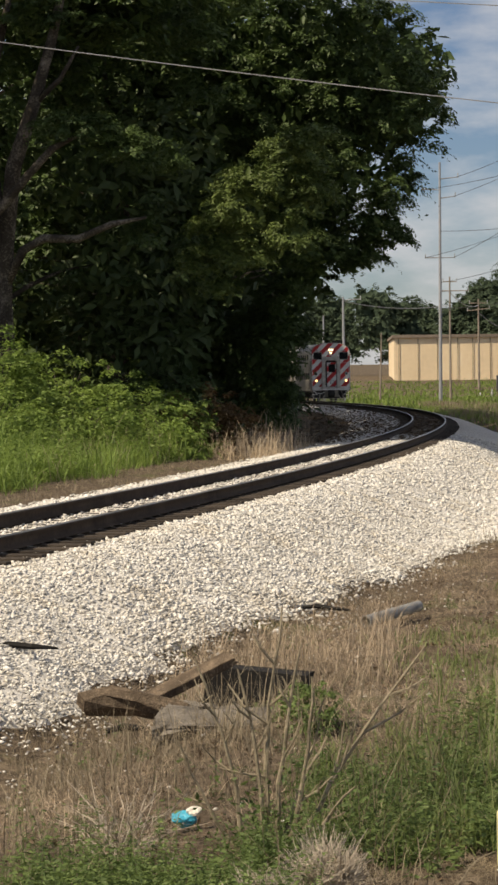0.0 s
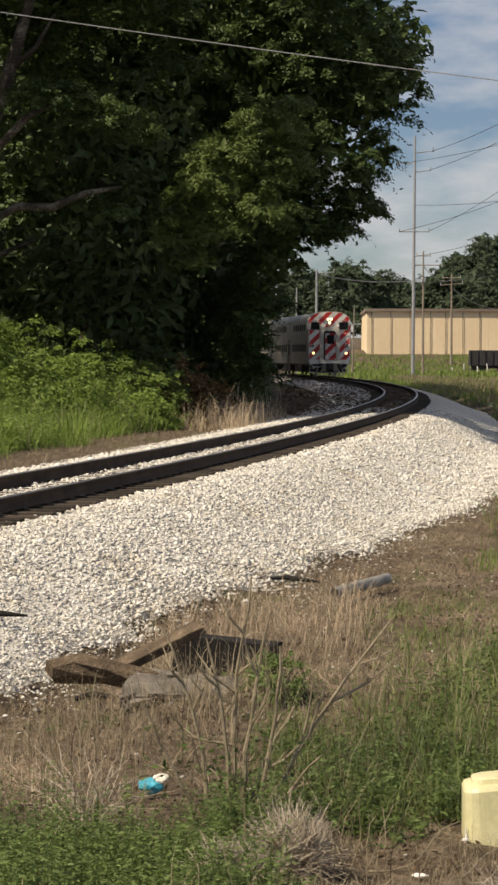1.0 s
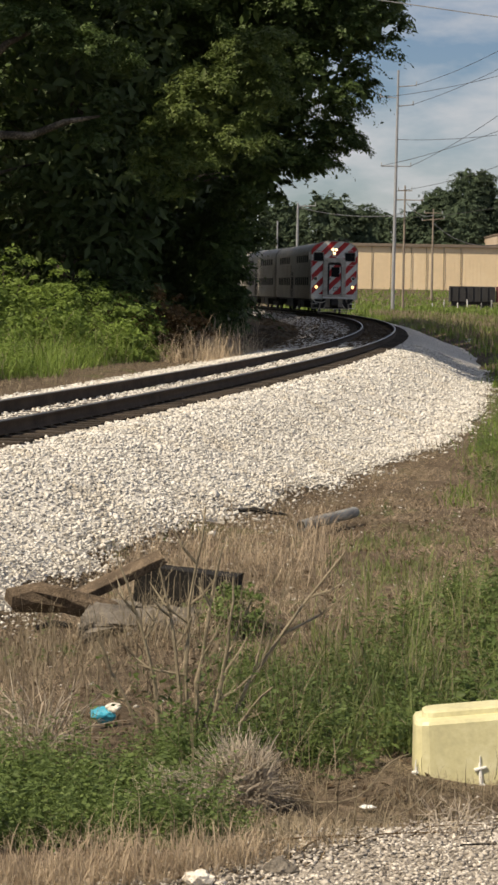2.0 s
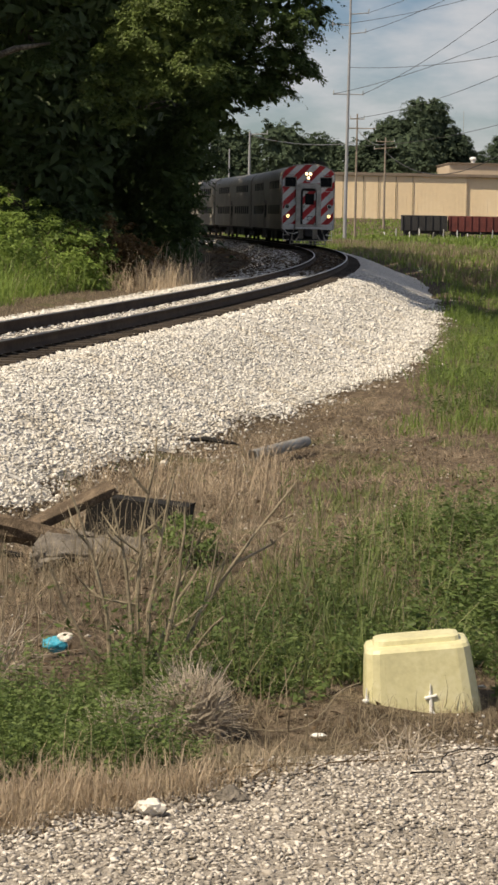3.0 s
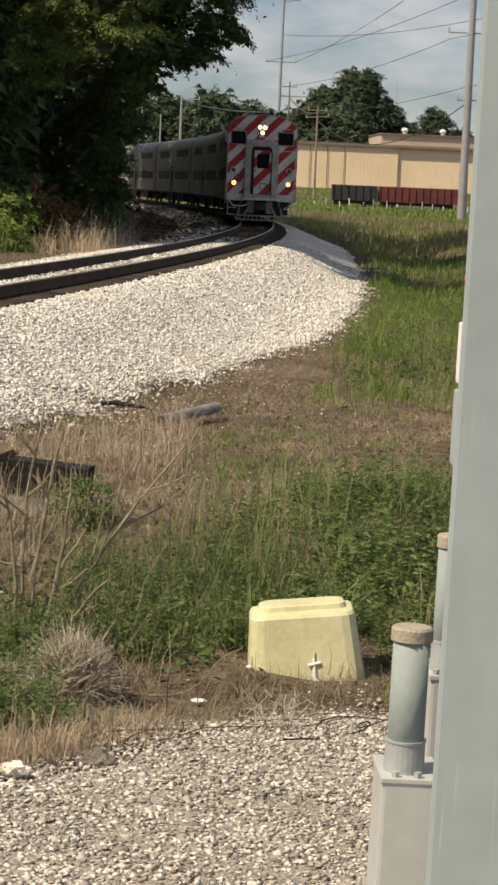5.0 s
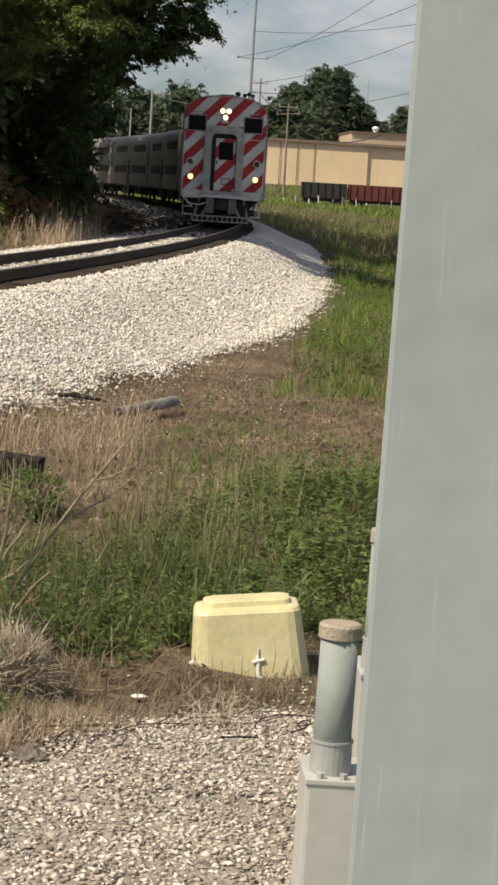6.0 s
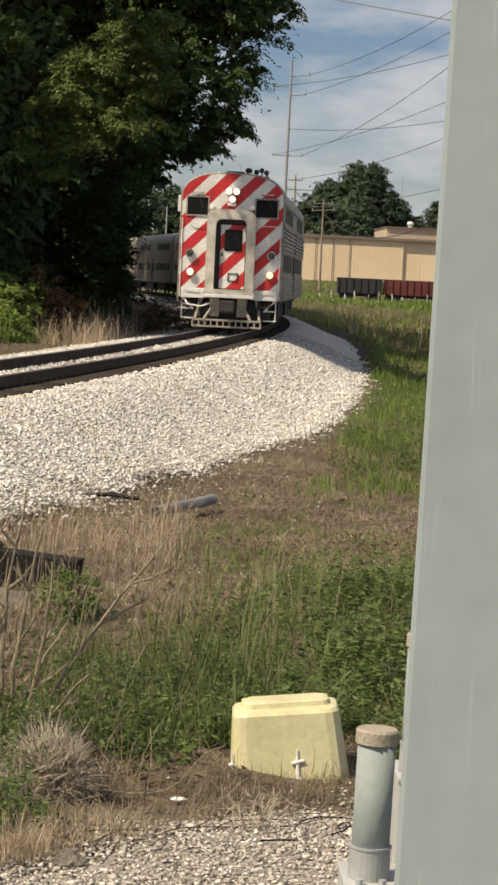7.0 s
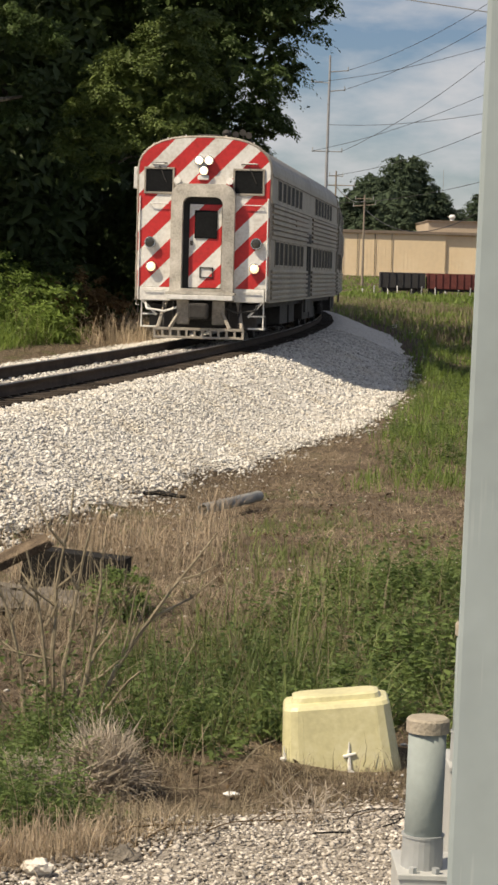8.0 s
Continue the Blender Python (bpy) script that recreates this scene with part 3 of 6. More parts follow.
def build_scattered_stones():
    """Pale chips that have rolled down from the ballast on to the bare earth."""
    rng = np.random.default_rng(6)
    x, y = rng.uniform(-3.2, 2.6, 9000), rng.uniform(11.5, 34, 9000)
    d = off_track(x, y) - foot_of(x, y)
    keep = (d > -0.1) & (rng.random(9000) < np.exp(-d / 0.55) + 0.16 * (mottle(x, y, 0.5, 61) > 0.2))
    x, y = x[keep], y[keep]
    stones("scattered_stones", rng, np.stack([x, y, land(x, y) + 0.008], -1), 0.014, M["stone"], "pale stone chips strewn on bare earth")


def gravel_edge(x):
    """How far from the camera the gravel apron ends."""
    return np.interp(x, (-5, -1.0, -0.35, 0.0, 0.45, 0.8, 1.4, 5), (6.2, 8.05, 8.9, 9.3, 10.3, 10.75, 11.15, 12.6)) + 0.06 * np.sin(x * 5) + 0.05 * np.sin(x * 13 + 1)


def build_gravel():
    rng = np.random.default_rng(5)
    xs, ys = np.linspace(-5.2, 5.2, 160), np.linspace(0, 1, 90)
    gx = xs[None] + 0 * ys[:, None]
    gy = -6.0 + (gravel_edge(gx) + 6.0) * ys[:, None]
    gz = land(gx, gy) + 0.015 - 0.04 * (ys[:, None] > 0.985)
    v = np.stack([gx, gy, gz], -1).reshape(-1, 3)
    i = np.arange(gx.size).reshape(gx.shape)
    f = np.stack([i[:-1, :-1], i[:-1, 1:], i[1:, 1:], i[1:, :-1]], -1).reshape(-1, 4)
    tagged(raw("gravel_apron", v, f, M["gravel_bed"], smooth=True), "grey-tan gravel apron beside the track yard", "gravel", kind="structure")
    n = 46000
    x = rng.uniform(-1.3, 1.9, n)
    y = rng.uniform(6.2, 11.6, n)
    keep = y < gravel_edge(x) + rng.exponential(0.16, n) - 0.03
    x, y = x[keep], y[keep]
    stones("gravel_stones", rng, np.stack([x, y, land(x, y) + rng.uniform(0.010, 0.022, len(x))], -1), 0.0115, M["gravel"], "loose grey and tan gravel stones", flat=(1.25, 0.95, 0.45))


def sweep(name, profile, s_values, d0, mat, parent):
    """A profile (across, up) drawn along the track at a distance d0 from its middle."""
    x, y = along(s_values)
    x2, y2 = along(s_values + 0.2)
    nx, ny = (y2 - y) / 0.2, -(x2 - x) / 0.2
    p = np.array(profile)
    gx = x[:, None] + nx[:, None] * (d0 + p[:, 0])
    gy = y[:, None] + ny[:, None] * (d0 + p[:, 0])
    gz = np.broadcast_to(RAIL + p[:, 1], gx.shape)
    v = np.stack([gx, gy, gz], -1).reshape(-1, 3)
    k = len(p)
    i = np.arange(gx.size).reshape(gx.shape)
    j = np.roll(i, -1, axis=1)
    f = np.stack([i[:-1], j[:-1], j[1:], i[1:]], -1).reshape(-1, 4)
    return raw(name, v, f, mat, parent)


def build_track():
    track = thing("railway_track", "curved single railway track of rusty rails on timber ties", "railway track", kind="structure")
    s = np.concatenate([np.arange(s_at(8), s_at(150), 0.6), np.arange(s_at(150), s_at(330), 2.0)])
    web = [(-0.076, -0.185), (0.076, -0.185), (0.076, -0.172), (0.012, -0.150), (0.012, -0.048), (0.037, -0.036), (0.037, -0.012), (-0.037, -0.012), (-0.037, -0.036), (-0.012, -0.048), (-0.012, -0.150), (-0.076, -0.172)]
    head = [(-0.0365, -0.0118), (0.0365, -0.0118), (0.034, -0.002), (0.026, 0.0), (-0.026, 0.0), (-0.034, -0.002)]
    for d0 in (-0.755, 0.755):
        r = sweep("rail", web, s, d0, M["rail"], track)
        sweep("rail_head", head, s, d0, M["railhead"], r)["label"] = "worn bright rail head"
    return track


def build_ties(track):
    bm = bmesh.new()
    box(bm, -1.32, 1.32, -0.115, 0.115, -0.18, 0.0, 0.012)
    first = None
    k, s = 0, s_at(16)
    while k < 300:
        x, y = along(s)
        x2, y2 = along(s + 0.3)
        turn = -math.degrees(math.atan2(float(x2 - x), float(y2 - y)))
        rnd = random.Random(k)
        m = pose(float(x) + rnd.uniform(-0.05, 0.05), float(y), RAIL - 0.2 + rnd.uniform(-0.006, 0.0), 0, 0, turn + rnd.uniform(-1, 1))
        if first is None:
            first = part("tie", bm, M["tie"], track)
            ob = first
        else:
            ob = new("tie", first.data)
            ob.parent = track
        ob.matrix_basis = m
        s += 0.55
        k += 1


# ---------------------------------------------------------------- the train

LONG, HALF = 25.9, 1.66


def arch(z0=1.02):
    """Half outline of the car's end, from the sill over the roof's crown."""
    pts = [(HALF, z0), (HALF, 4.32)]
    for k in range(1, 9):
        a = k / 8 * math.pi / 2
        pts.append((HALF * math.cos(a) ** 0.72 if k < 8 else 0.0, 4.32 + 0.76 * math.sin(a) ** 1.0))
    return pts


def car_shell(bm, y0, y1, z0=1.02):
    half = arch(z0)
    ring = half + [(-x, z) for x, z in half[-2::-1]]
    a = [bm.verts.new((x, y0, z)) for x, z in ring]
    b = [bm.verts.new((x, y1, z)) for x, z in ring]
    n = len(ring)
    for k in range(n):
        bm.faces.new((a[k], a[(k + 1) % n], b[(k + 1) % n], b[k]))
    bm.faces.new(a[::-1])
    bm.faces.new(b)


def wheelset(parent, y):
    bm = bmesh.new()
    for x in (-0.755, 0.755):
        bar(bm, (x - 0.06, 0, 0), (x + 0.06, 0, 0), 0.457, sides=24)
        bar(bm, (x - 0.075 * (1 if x > 0 else -1), 0, 0), (x - 0.05 * (1 if x > 0 else -1), 0, 0), 0.482, sides=24)
    bar(bm, (-0.95, 0, 0), (0.95, 0, 0), 0.085, sides=10)
    for k in range(5):
        a = 2 * math.pi * k / 5
        for x in (-0.825, 0.825):
            bar(bm, (x - 0.02, 0.25 * math.cos(a), 0.25 * math.sin(a)), (x + 0.02, 0.25 * math.cos(a), 0.25 * math.sin(a)), 0.05, sides=6)
    w = part("wheelset", bm, M["under"], parent)
    w.location = (0, y, 0.457)
    return w


def truck(parent, y):
    bm = bmesh.new()
    for x in (-1.0, 1.0):
        box(bm, x - 0.07, x + 0.07, y - 1.75, y + 1.75, 0.42, 0.66, 0.03)
        for w in (-1.3, 1.3):
            box(bm, x - 0.11, x + 0.11, y + w - 0.2, y + w + 0.2, 0.30, 0.62, 0.03)
        for w in (-0.45, 0.45):
            bar(bm, (x, y + w, 0.55), (x, y + w, 0.98), 0.12, sides=10)
    box(bm, -1.0, 1.0, y - 0.3, y + 0.3, 0.5, 0.85, 0.03)
    part("truck_frame", bm, M["under"], parent)


def window(parent, x, y0, y1, z0, z1):
    """A side window of a car: a steel frame with a dark pane set into it."""
    bm = bmesh.new()
    s = 1 if x > 0 else -1
    for a, b, c, d in ((y0 - 0.05, y1 + 0.05, z0 - 0.05, z0), (y0 - 0.05, y1 + 0.05, z1, z1 + 0.05), (y0 - 0.05, y0, z0, z1), (y1, y1 + 0.05, z0, z1)):
        box(bm, x - 0.012, x + 0.012, a, b, c, d)
    w = part("window", bm, M["steel"], parent)
    bm = bmesh.new()
    box(bm, x + 0.006 * s - 0.004, x + 0.006 * s + 0.004, y0, y1, z0, z1)
    part("pane", bm, M["pane"], w)


def car_sides(car):
    """Fluted stainless sides, two rows of windows, the doors amidships."""
    for side in (1, -1):
        x = HALF * side
        runs = ((0.35, LONG / 2 - 0.95), (LONG / 2 + 0.95, LONG - 0.35))
        for y0, y1 in runs:
            for z in [1.10 + 0.135 * k for k in range(6)] + [2.72 + 0.135 * k for k in range(6)]:
                a, b = (x, x + 0.06) if side > 0 else (x - 0.06, x)
                bm = bmesh.new()
                box(bm, a, b, y0, y1, z, z + 0.082, 0.014)
                part("flute", bm, M["steel"], car)
        bm = bmesh.new()
        for z0, z1 in ((1.02, 1.07), (2.60, 2.68), (3.50, 3.58), (4.16, 4.22)):
            a, b = (x, x + 0.045) if side > 0 else (x - 0.045, x)
            box(bm, a, b, 0.05, LONG - 0.05, z0, z1)
        part("belt_rail", bm, M["steel"], car)
        for base in (1.5, 14.6):
            for k in range(7):
                window(car, x, base + k * 1.36, base + k * 1.36 + 1.02, 1.98, 2.56)
            for k in range(6):
                window(car, x, base + 0.5 + k * 1.36, base + 0.5 + k * 1.36 + 0.95, 3.62, 4.12)
        bm = bmesh.new()
        for y in (LONG / 2 - 0.46, LONG / 2 + 0.46):
            box(bm, min(x, x - 0.06 * side), max(x, x - 0.06 * side) + 0.006, y - 0.42, y + 0.42, 0.62, 2.98, 0.02)
        d = part("side_door", bm, M["recess_shade"], car, "sliding side doors, blackened for the shade of their recess")
        for y in (LONG / 2 - 0.46, LONG / 2 + 0.46):
            bm = bmesh.new()
            box(bm, x - 0.02, x + 0.02, y - 0.26, y + 0.26, 1.75, 2.7)
            part("pane", bm, M["pane"], d)
        bm = bmesh.new()
        a = x + 0.04 * side
        box(bm, min(x, a), max(x, a), LONG / 2 - 5.2, LONG / 2 - 1.5, 3.03, 3.32)
        part("letterboard", bm, M["grime"], car, "plain grey name board")


def car_under(car):
    bm = bmesh.new()
    box(bm, -1.45, 1.45, 0.5, LONG - 0.3, 0.88, 1.03)
    for y0, y1 in ((6.6, 9.0), (9.6, 11.4), (14.5, 17.0), (17.4, 19.2)):
        for x in (-1.0, 1.0):
            box(bm, x - 0.38, x + 0.38, y0, y1, 0.35, 0.92, 0.03)
    part("underframe", bm, M["under"], car)
    for y in (3.95, LONG - 3.95):
        truck(car, y)
    return [wheelset(car, y + w) for y in (3.95, LONG - 3.95) for w in (-1.3, 1.3)]


def car_roof_gear(car):
    bm = bmesh.new()
    for k in range(6):
        y = 3.0 + k * 3.9
        box(bm, -0.35, 0.35, y, y + 0.9, 4.88, 5.0, 0.03)
    part("roof_vents", bm, M["roof"], car)


def plain_car(name):
    car = thing(name, "stainless steel two-level commuter coach with fluted sides", "train car", group="train cars")
    bm = bmesh.new()
    car_shell(bm, 0.0, LONG)
    part("body", bm, M["steel"], car)
    bm = bmesh.new()
    box(bm, -0.75, 0.75, -0.42, 0.0, 1.15, 3.75, 0.06)
    part("gangway", bm, M["rubber"], car)
    car_sides(car)
    axles = car_under(car)
    car_roof_gear(car)
    return car, axles


def cab_car():
    car = thing("cab_car", "two-level stainless commuter cab car with red and white striped front", "train car", group="train cars")
    bm = bmesh.new()
    car_shell(bm, 0.12, LONG)
    part("body", bm, M["steel"], car)
    # striped front: an outline ring with the arch, windows and gangway left open
    bm = bmesh.new()
    half = arch(1.36)
    ring = half + [(-x, z) for x, z in half[-2::-1]]
    outer = [bm.verts.new((x * 0.985, 0.0, z - (0.02 if z > 4.3 else 0))) for x, z in ring]
    bm.faces.new(outer[::-1])
    ext = bmesh.ops.extrude_face_region(bm, geom=list(bm.faces))
    bmesh.ops.translate(bm, verts=[e for e in ext["geom"] if isinstance(e, bmesh.types.BMVert)], vec=(0, 0.12, 0))
    bmesh.ops.recalc_face_normals(bm, faces=bm.faces)
    front = part("front_panel", bm, M["stripe"], car, "red and white diagonal striped steel front")
    # trim along the roof's edge
    bm = bmesh.new()
    line = [(x * 0.992, 0.05, z) for x, z in arch(1.1)]
    line = line + [(-x, y, z) for x, y, z in line[-2::-1]]
    tube(bm, line, [0.045] * len(line), 6)
    part("edge_trim", bm, M["grime"], car)
    # cab windows
    for x0, x1 in ((-1.46, -0.80), (0.76, 1.45)):
        bm = bmesh.new()
        for a, b, c, d in ((x0 - 0.05, x1 + 0.05, 3.66, 3.71), (x0 - 0.05, x1 + 0.05, 4.27, 4.32), (x0 - 0.05, x0, 3.71, 4.27), (x1, x1 + 0.05, 3.71, 4.27)):
            box(bm, a, b, -0.035, 0.01, c, d, 0.012)
        w = part("cab_window", bm, M["grime"], car)
        bm = bmesh.new()
        box(bm, x0, x1, -0.014, 0.006, 3.71, 4.27)
        part("pane", bm, M["pane"], w)
        bm = bmesh.new()
        bar(bm, ((x0 + x1) / 2, -0.03, 4.36), (x1 - 0.15, -0.03, 3.95), 0.012, sides=6)
        bar(bm, ((x0 + x1) / 2 - 0.2, -0.03, 4.42), ((x0 + x1) / 2 + 0.2, -0.03, 4.42), 0.014, sides=6)
        part("wiper", bm, M["under"], w)
    # gangway surround: a rounded frame standing proud, and the door within
    bm = bmesh.new()

    def portal(w, z0, z1, r):
        pts = [(-w, z0), (-w, z1 - r)] + [(-w + r - r * math.cos(a), z1 - r + r * math.sin(a)) for a in (0.4, 0.8, 1.2)] + [(-w + r, z1)]
        return pts + [(-x, z) for x, z in pts[::-1]]

    o, i = portal(0.79, 1.16, 3.92, 0.30), portal(0.50, 1.34, 3.60, 0.20)
    rings = [[bm.verts.new((x, y, z)) for x, z in p] for p, y in ((o, 0.0), (o, -0.24), (i, -0.28), (i, -0.004))]
    for r0, r1 in zip(rings, rings[1:]):
        for k in range(len(o)):
            j = (k + 1) % len(o)
            bm.faces.new((r0[k], r0[j], r1[j], r1[k]))
    bmesh.ops.recalc_face_normals(bm, faces=bm.faces)
    gang = part("gangway_surround", bm, M["gangway"], car, "worn grey gangway surround")
    bm = bmesh.new()
    box(bm, -0.5, 0.5, -0.03, -0.005, 1.34, 3.60)
    part("door_recess", bm, M["rubber"], gang)
    bm = bmesh.new()
    box(bm, -0.34, 0.47, -0.10, -0.03, 1.36, 3.42, 0.02)
    door = part("end_door", bm, M["stripe"], car, "striped end door")
    bm = bmesh.new()
    box(bm, -0.21, 0.36, -0.115, -0.095, 2.58, 3.27, 0.03)
    part("pane", bm, M["pane"], door)
    bm = bmesh.new()
    for a, b, c, d in ((-0.06, 0.28, 1.60, 1.63), (-0.06, 0.28, 1.84, 1.87), (-0.06, -0.03, 1.6, 1.87), (0.25, 0.28, 1.6, 1.87)):
        box(bm, a, b, -0.125, -0.098, c, d)
    part("plate_frame", bm, M["rubber"], door)
    bm = bmesh.new()
    box(bm, -0.31, -0.25, -0.15, -0.1, 2.40, 2.52)
    part("door_handle", bm, M["under"], door)
    # lamps
    for name, places, r, glass in (("headlight", ((-0.135, 4.50), (0.105, 4.50), (-0.015, 4.25)), 0.10, "lamp"), ("ditch_light", ((-1.28, 1.86), (1.30, 1.86)), 0.11, "lamp_low"), ("marker_light", ((-1.32, 2.46), (1.33, 2.48)), 0.12, "dullglass")):
        for x, z in places:
            bm = bmesh.new()
            bar(bm, (x, 0.0, z), (x, -0.12, z), r + 0.03, r + 0.02, 20)
            lamp = part(name, bm, M["chrome"], car)
            bm = bmesh.new()
            bmesh.ops.create_uvsphere(bm, u_segments=16, v_segments=8, radius=r, matrix=Matrix.Translation((x, -0.115, z)) @ Matrix.Diagonal((1, 0.35, 1, 1)))
            part("lens", bm, M[glass], lamp, smooth=True)
    bm = bmesh.new()
    box(bm, -0.17, 0.11, -0.09, 0.0, 4.02, 4.14, 0.03)
    part("lamp_bracket", bm, M["white"], car)
    # grab irons
    for x0, x1, z in ((-1.30, -1.0, 4.40), (1.0, 1.3, 4.44), (-1.35, -0.9, 3.42), (1.0, 1.45, 3.42), (-1.45, -1.0, 1.28), (1.0, 1.45, 1.28)):
        bm = bmesh.new()
        tube(bm, [(x0, 0, z), (x0, -0.07, z), (x1, -0.07, z), (x1, 0, z)], [0.014] * 4, 6)
        part("grab_iron", bm, M["white"], car)
    for x in (-0.66, 0.64):
        bm = bmesh.new()
        bar(bm, (x, 0, 3.98), (x, -0.16, 4.0), 0.05, 0.09, 10)
        box(bm, x - 0.06, x + 0.06, -0.1, 0, 3.93, 4.05, 0.02)
        part("horn", bm, M["white"], car)
    # mirror box
    bm = bmesh.new()
    box(bm, -1.78, -1.66, 0.05, 0.3, 3.78, 4.32, 0.03)
    bar(bm, (-1.7, 0.18, 4.0), (-1.5, 0.18, 4.0), 0.03, sides=6)
    part("mirror", bm, M["white"], car)
    for z in (0.9, 1.5, 2.1, 2.7, 3.3):
        bm = bmesh.new()
        tube(bm, [(-1.6, 0.2, z), (-1.68, 0.2, z), (-1.68, 0.2, z + 0.4), (-1.6, 0.2, z + 0.4)], [0.014] * 4, 6)
        part("grab_iron", bm, M["white"], car)
    # buffer beam, pilot, coupler, steps, hoses
    bm = bmesh.new()
    box(bm, -1.56, -0.8, -0.03, 0.3, 1.02, 1.35, 0.02)
    box(bm, 0.8, 1.56, -0.03, 0.3, 1.02, 1.35, 0.02)
    box(bm, -0.82, 0.82, -0.50, 0.3, 1.06, 1.18, 0.02)
    part("buffer_beam", bm, M["white"], car, "dirty white buffer beam")
    bm = bmesh.new()
    box(bm, -0.18, 0.18, -0.55, 0.9, 0.62, 0.95, 0.03)
    box(bm, -0.24, 0.24, -0.85, -0.5, 0.60, 0.98, 0.06)
    box(bm, -0.6, 0.6, 0.0, 0.8, 0.55, 1.05, 0.03)
    part("coupler", bm, M["under"], car)
    bm = bmesh.new()
    for k in range(12):
        x = -1.15 + k * 0.2
        box(bm, x, x + 0.055, -0.34, -0.30, 0.13, 0.36)
    box(bm, -1.15, 1.105, -0.35, -0.29, 0.10, 0.16, 0.01)
    box(bm, -1.15, 1.105, -0.35, -0.29, 0.30, 0.37, 0.01)
    for s in (-1, 1):
        for a, b in (((0.35, -0.05, 1.05), (0.75, -0.32, 0.36)), ((0.9, 0.1, 1.0), (1.05, -0.3, 0.36))):
            bar(bm, (a[0] * s, a[1], a[2]), (b[0] * s, b[1], b[2]), 0.05, sides=6)
        box(bm, min(0.28 * s, 0.6 * s), max(0.28 * s, 0.6 * s), -0.2, -0.1, 0.45, 1.06, 0.03)
    part("pilot", bm, M["grime"], car, "slotted grey pilot plate")
    for s in (-1, 1):
        bm = bmesh.new()
        for z in (0.35, 0.66):
            box(bm, min(1.15 * s, 1.55 * s), max(1.15 * s, 1.55 * s), 0.15, 0.5, z, z + 0.035)
        bar(bm, (1.53 * s, 0.15, 0.35), (1.53 * s, 0.15, 1.05), 0.02, sides=6)
        bar(bm, (1.15 * s, 0.15, 0.66), (1.53 * s, 0.05, 1.05), 0.03, sides=6)
        part("step", bm, M["white"], car)
        bm = bmesh.new()
        tube(bm, [(1.4 * s, -0.02, 0.95), (1.35 * s, -0.2, 0.82), (0.9 * s, -0.22, 0.76), (0.5 * s, -0.1, 0.9)], [0.03] * 4, 6)
        part("air_hose", bm, M["white"] if s < 0 else M["rubber"], car)
    # on the roof: a horn cluster on a bracket, a low antenna, a bell and small eyes along the edge
    top = lambda x: 4.32 + 0.76 * math.sqrt(1 - (abs(x) / HALF) ** 2.78)
    bm = bmesh.new()
    box(bm, 0.62, 1.10, 0.75, 0.95, top(0.86) - 0.08, top(0.86) + 0.05, 0.02)
    for x, z, l in ((0.70, 0.16, 0.55), (0.86, 0.22, 0.42), (1.02, 0.15, 0.5)):
        bar(bm, (x, 0.95, top(0.86) + z), (x, 0.95 - l, top(0.86) + z), 0.03, 0.085, 12)
        bar(bm, (x, 0.86, top(0.86)), (x, 0.86, top(0.86) + z), 0.025, sides=6)
    part("horn_cluster", bm, M["under"], car, "dark roof horns on a bracket")
    bm = bmesh.new()
    bar(bm, (0.42, 0.9, top(0.42) - 0.05), (0.42, 0.9, top(0.42) + 0.22), 0.02, sides=6)
    bmesh.ops.create_uvsphere(bm, u_segments=12, v_segments=6, radius=0.12, matrix=Matrix.Translation((0.42, 0.9, top(0.42) + 0.16)) @ Matrix.Diagonal((1, 1, 0.8, 1)))
    part("bell", bm, M["under"], car)
    bm = bmesh.new()
    box(bm, -0.28, 0.30, 0.55, 0.75, top(0.0) - 0.03, top(0.0) + 0.10, 0.03)
    part("roof_antenna", bm, M["under"], car)
    for x in (-1.30, -0.95, -0.5, 0.5, 1.2):
        bm = bmesh.new()
        bar(bm, (x, 0.10, top(x) - 0.03), (x, 0.10, top(x) + 0.07), 0.022, 0.015, 6)
        part("lifting_eye", bm, M["white"], car)
    # corner posts, dirty apron under the door, dark gear behind the pilot
    for x in (-1.60, 1.60):
        bm = bmesh.new()
        bar(bm, (x, -0.02, 1.05), (x, -0.02, 3.6), 0.018, sides=6)
        part("hand_rail", bm, M["white"], car)
    bm = bmesh.new()
    box(bm, -0.86, 0.86, -0.46, -0.02, 1.19, 1.25, 0.01)
    for k in range(7):
        box(bm, -0.78 + k * 0.24, -0.66 + k * 0.24, -0.46, -0.40, 1.25, 1.265)
    part("door_apron", bm, M["gangway"], car, "worn steel apron under the end door")
    bm = bmesh.new()
    box(bm, -1.35, 1.35, 0.30, 0.60, 0.34, 0.95, 0.03)
    for x in (-0.95, -0.7, 0.72, 0.98):
        bar(bm, (x, -0.05, 1.0), (x * 0.96, -0.2, 0.42), 0.028, sides=6)
    part("end_gear", bm, M["under"], car)
    car_sides(car)
    axles = car_under(car)
    car_roof_gear(car)
    return car, axles


build_ballast()
TRACK = build_track()
CARS = [cab_car(), plain_car("coach")]
for k in range(5):
    CARS.append((copy_thing(CARS[1][0], Matrix.Identity(4)), []))

SPEED, FRONT_AT_START = 17.4, s_at(195.3)


def car_pose(k, t):
    """The pose of the k-th car at t seconds, riding with both trucks on the line."""
    s = FRONT_AT_START - SPEED * t + k * (LONG + 0.75)
    xa, ya = along(s + 3.95)
    xb, yb = along(s + LONG - 3.95)
    way = Vector((float(xb - xa), float(yb - ya), 0)).normalized()
    turn = math.degrees(math.atan2(-way.x, way.y))
    return pose(float(xa) - way.x * 3.95, float(ya) - way.y * 3.95, RAIL, 0, 0, turn)


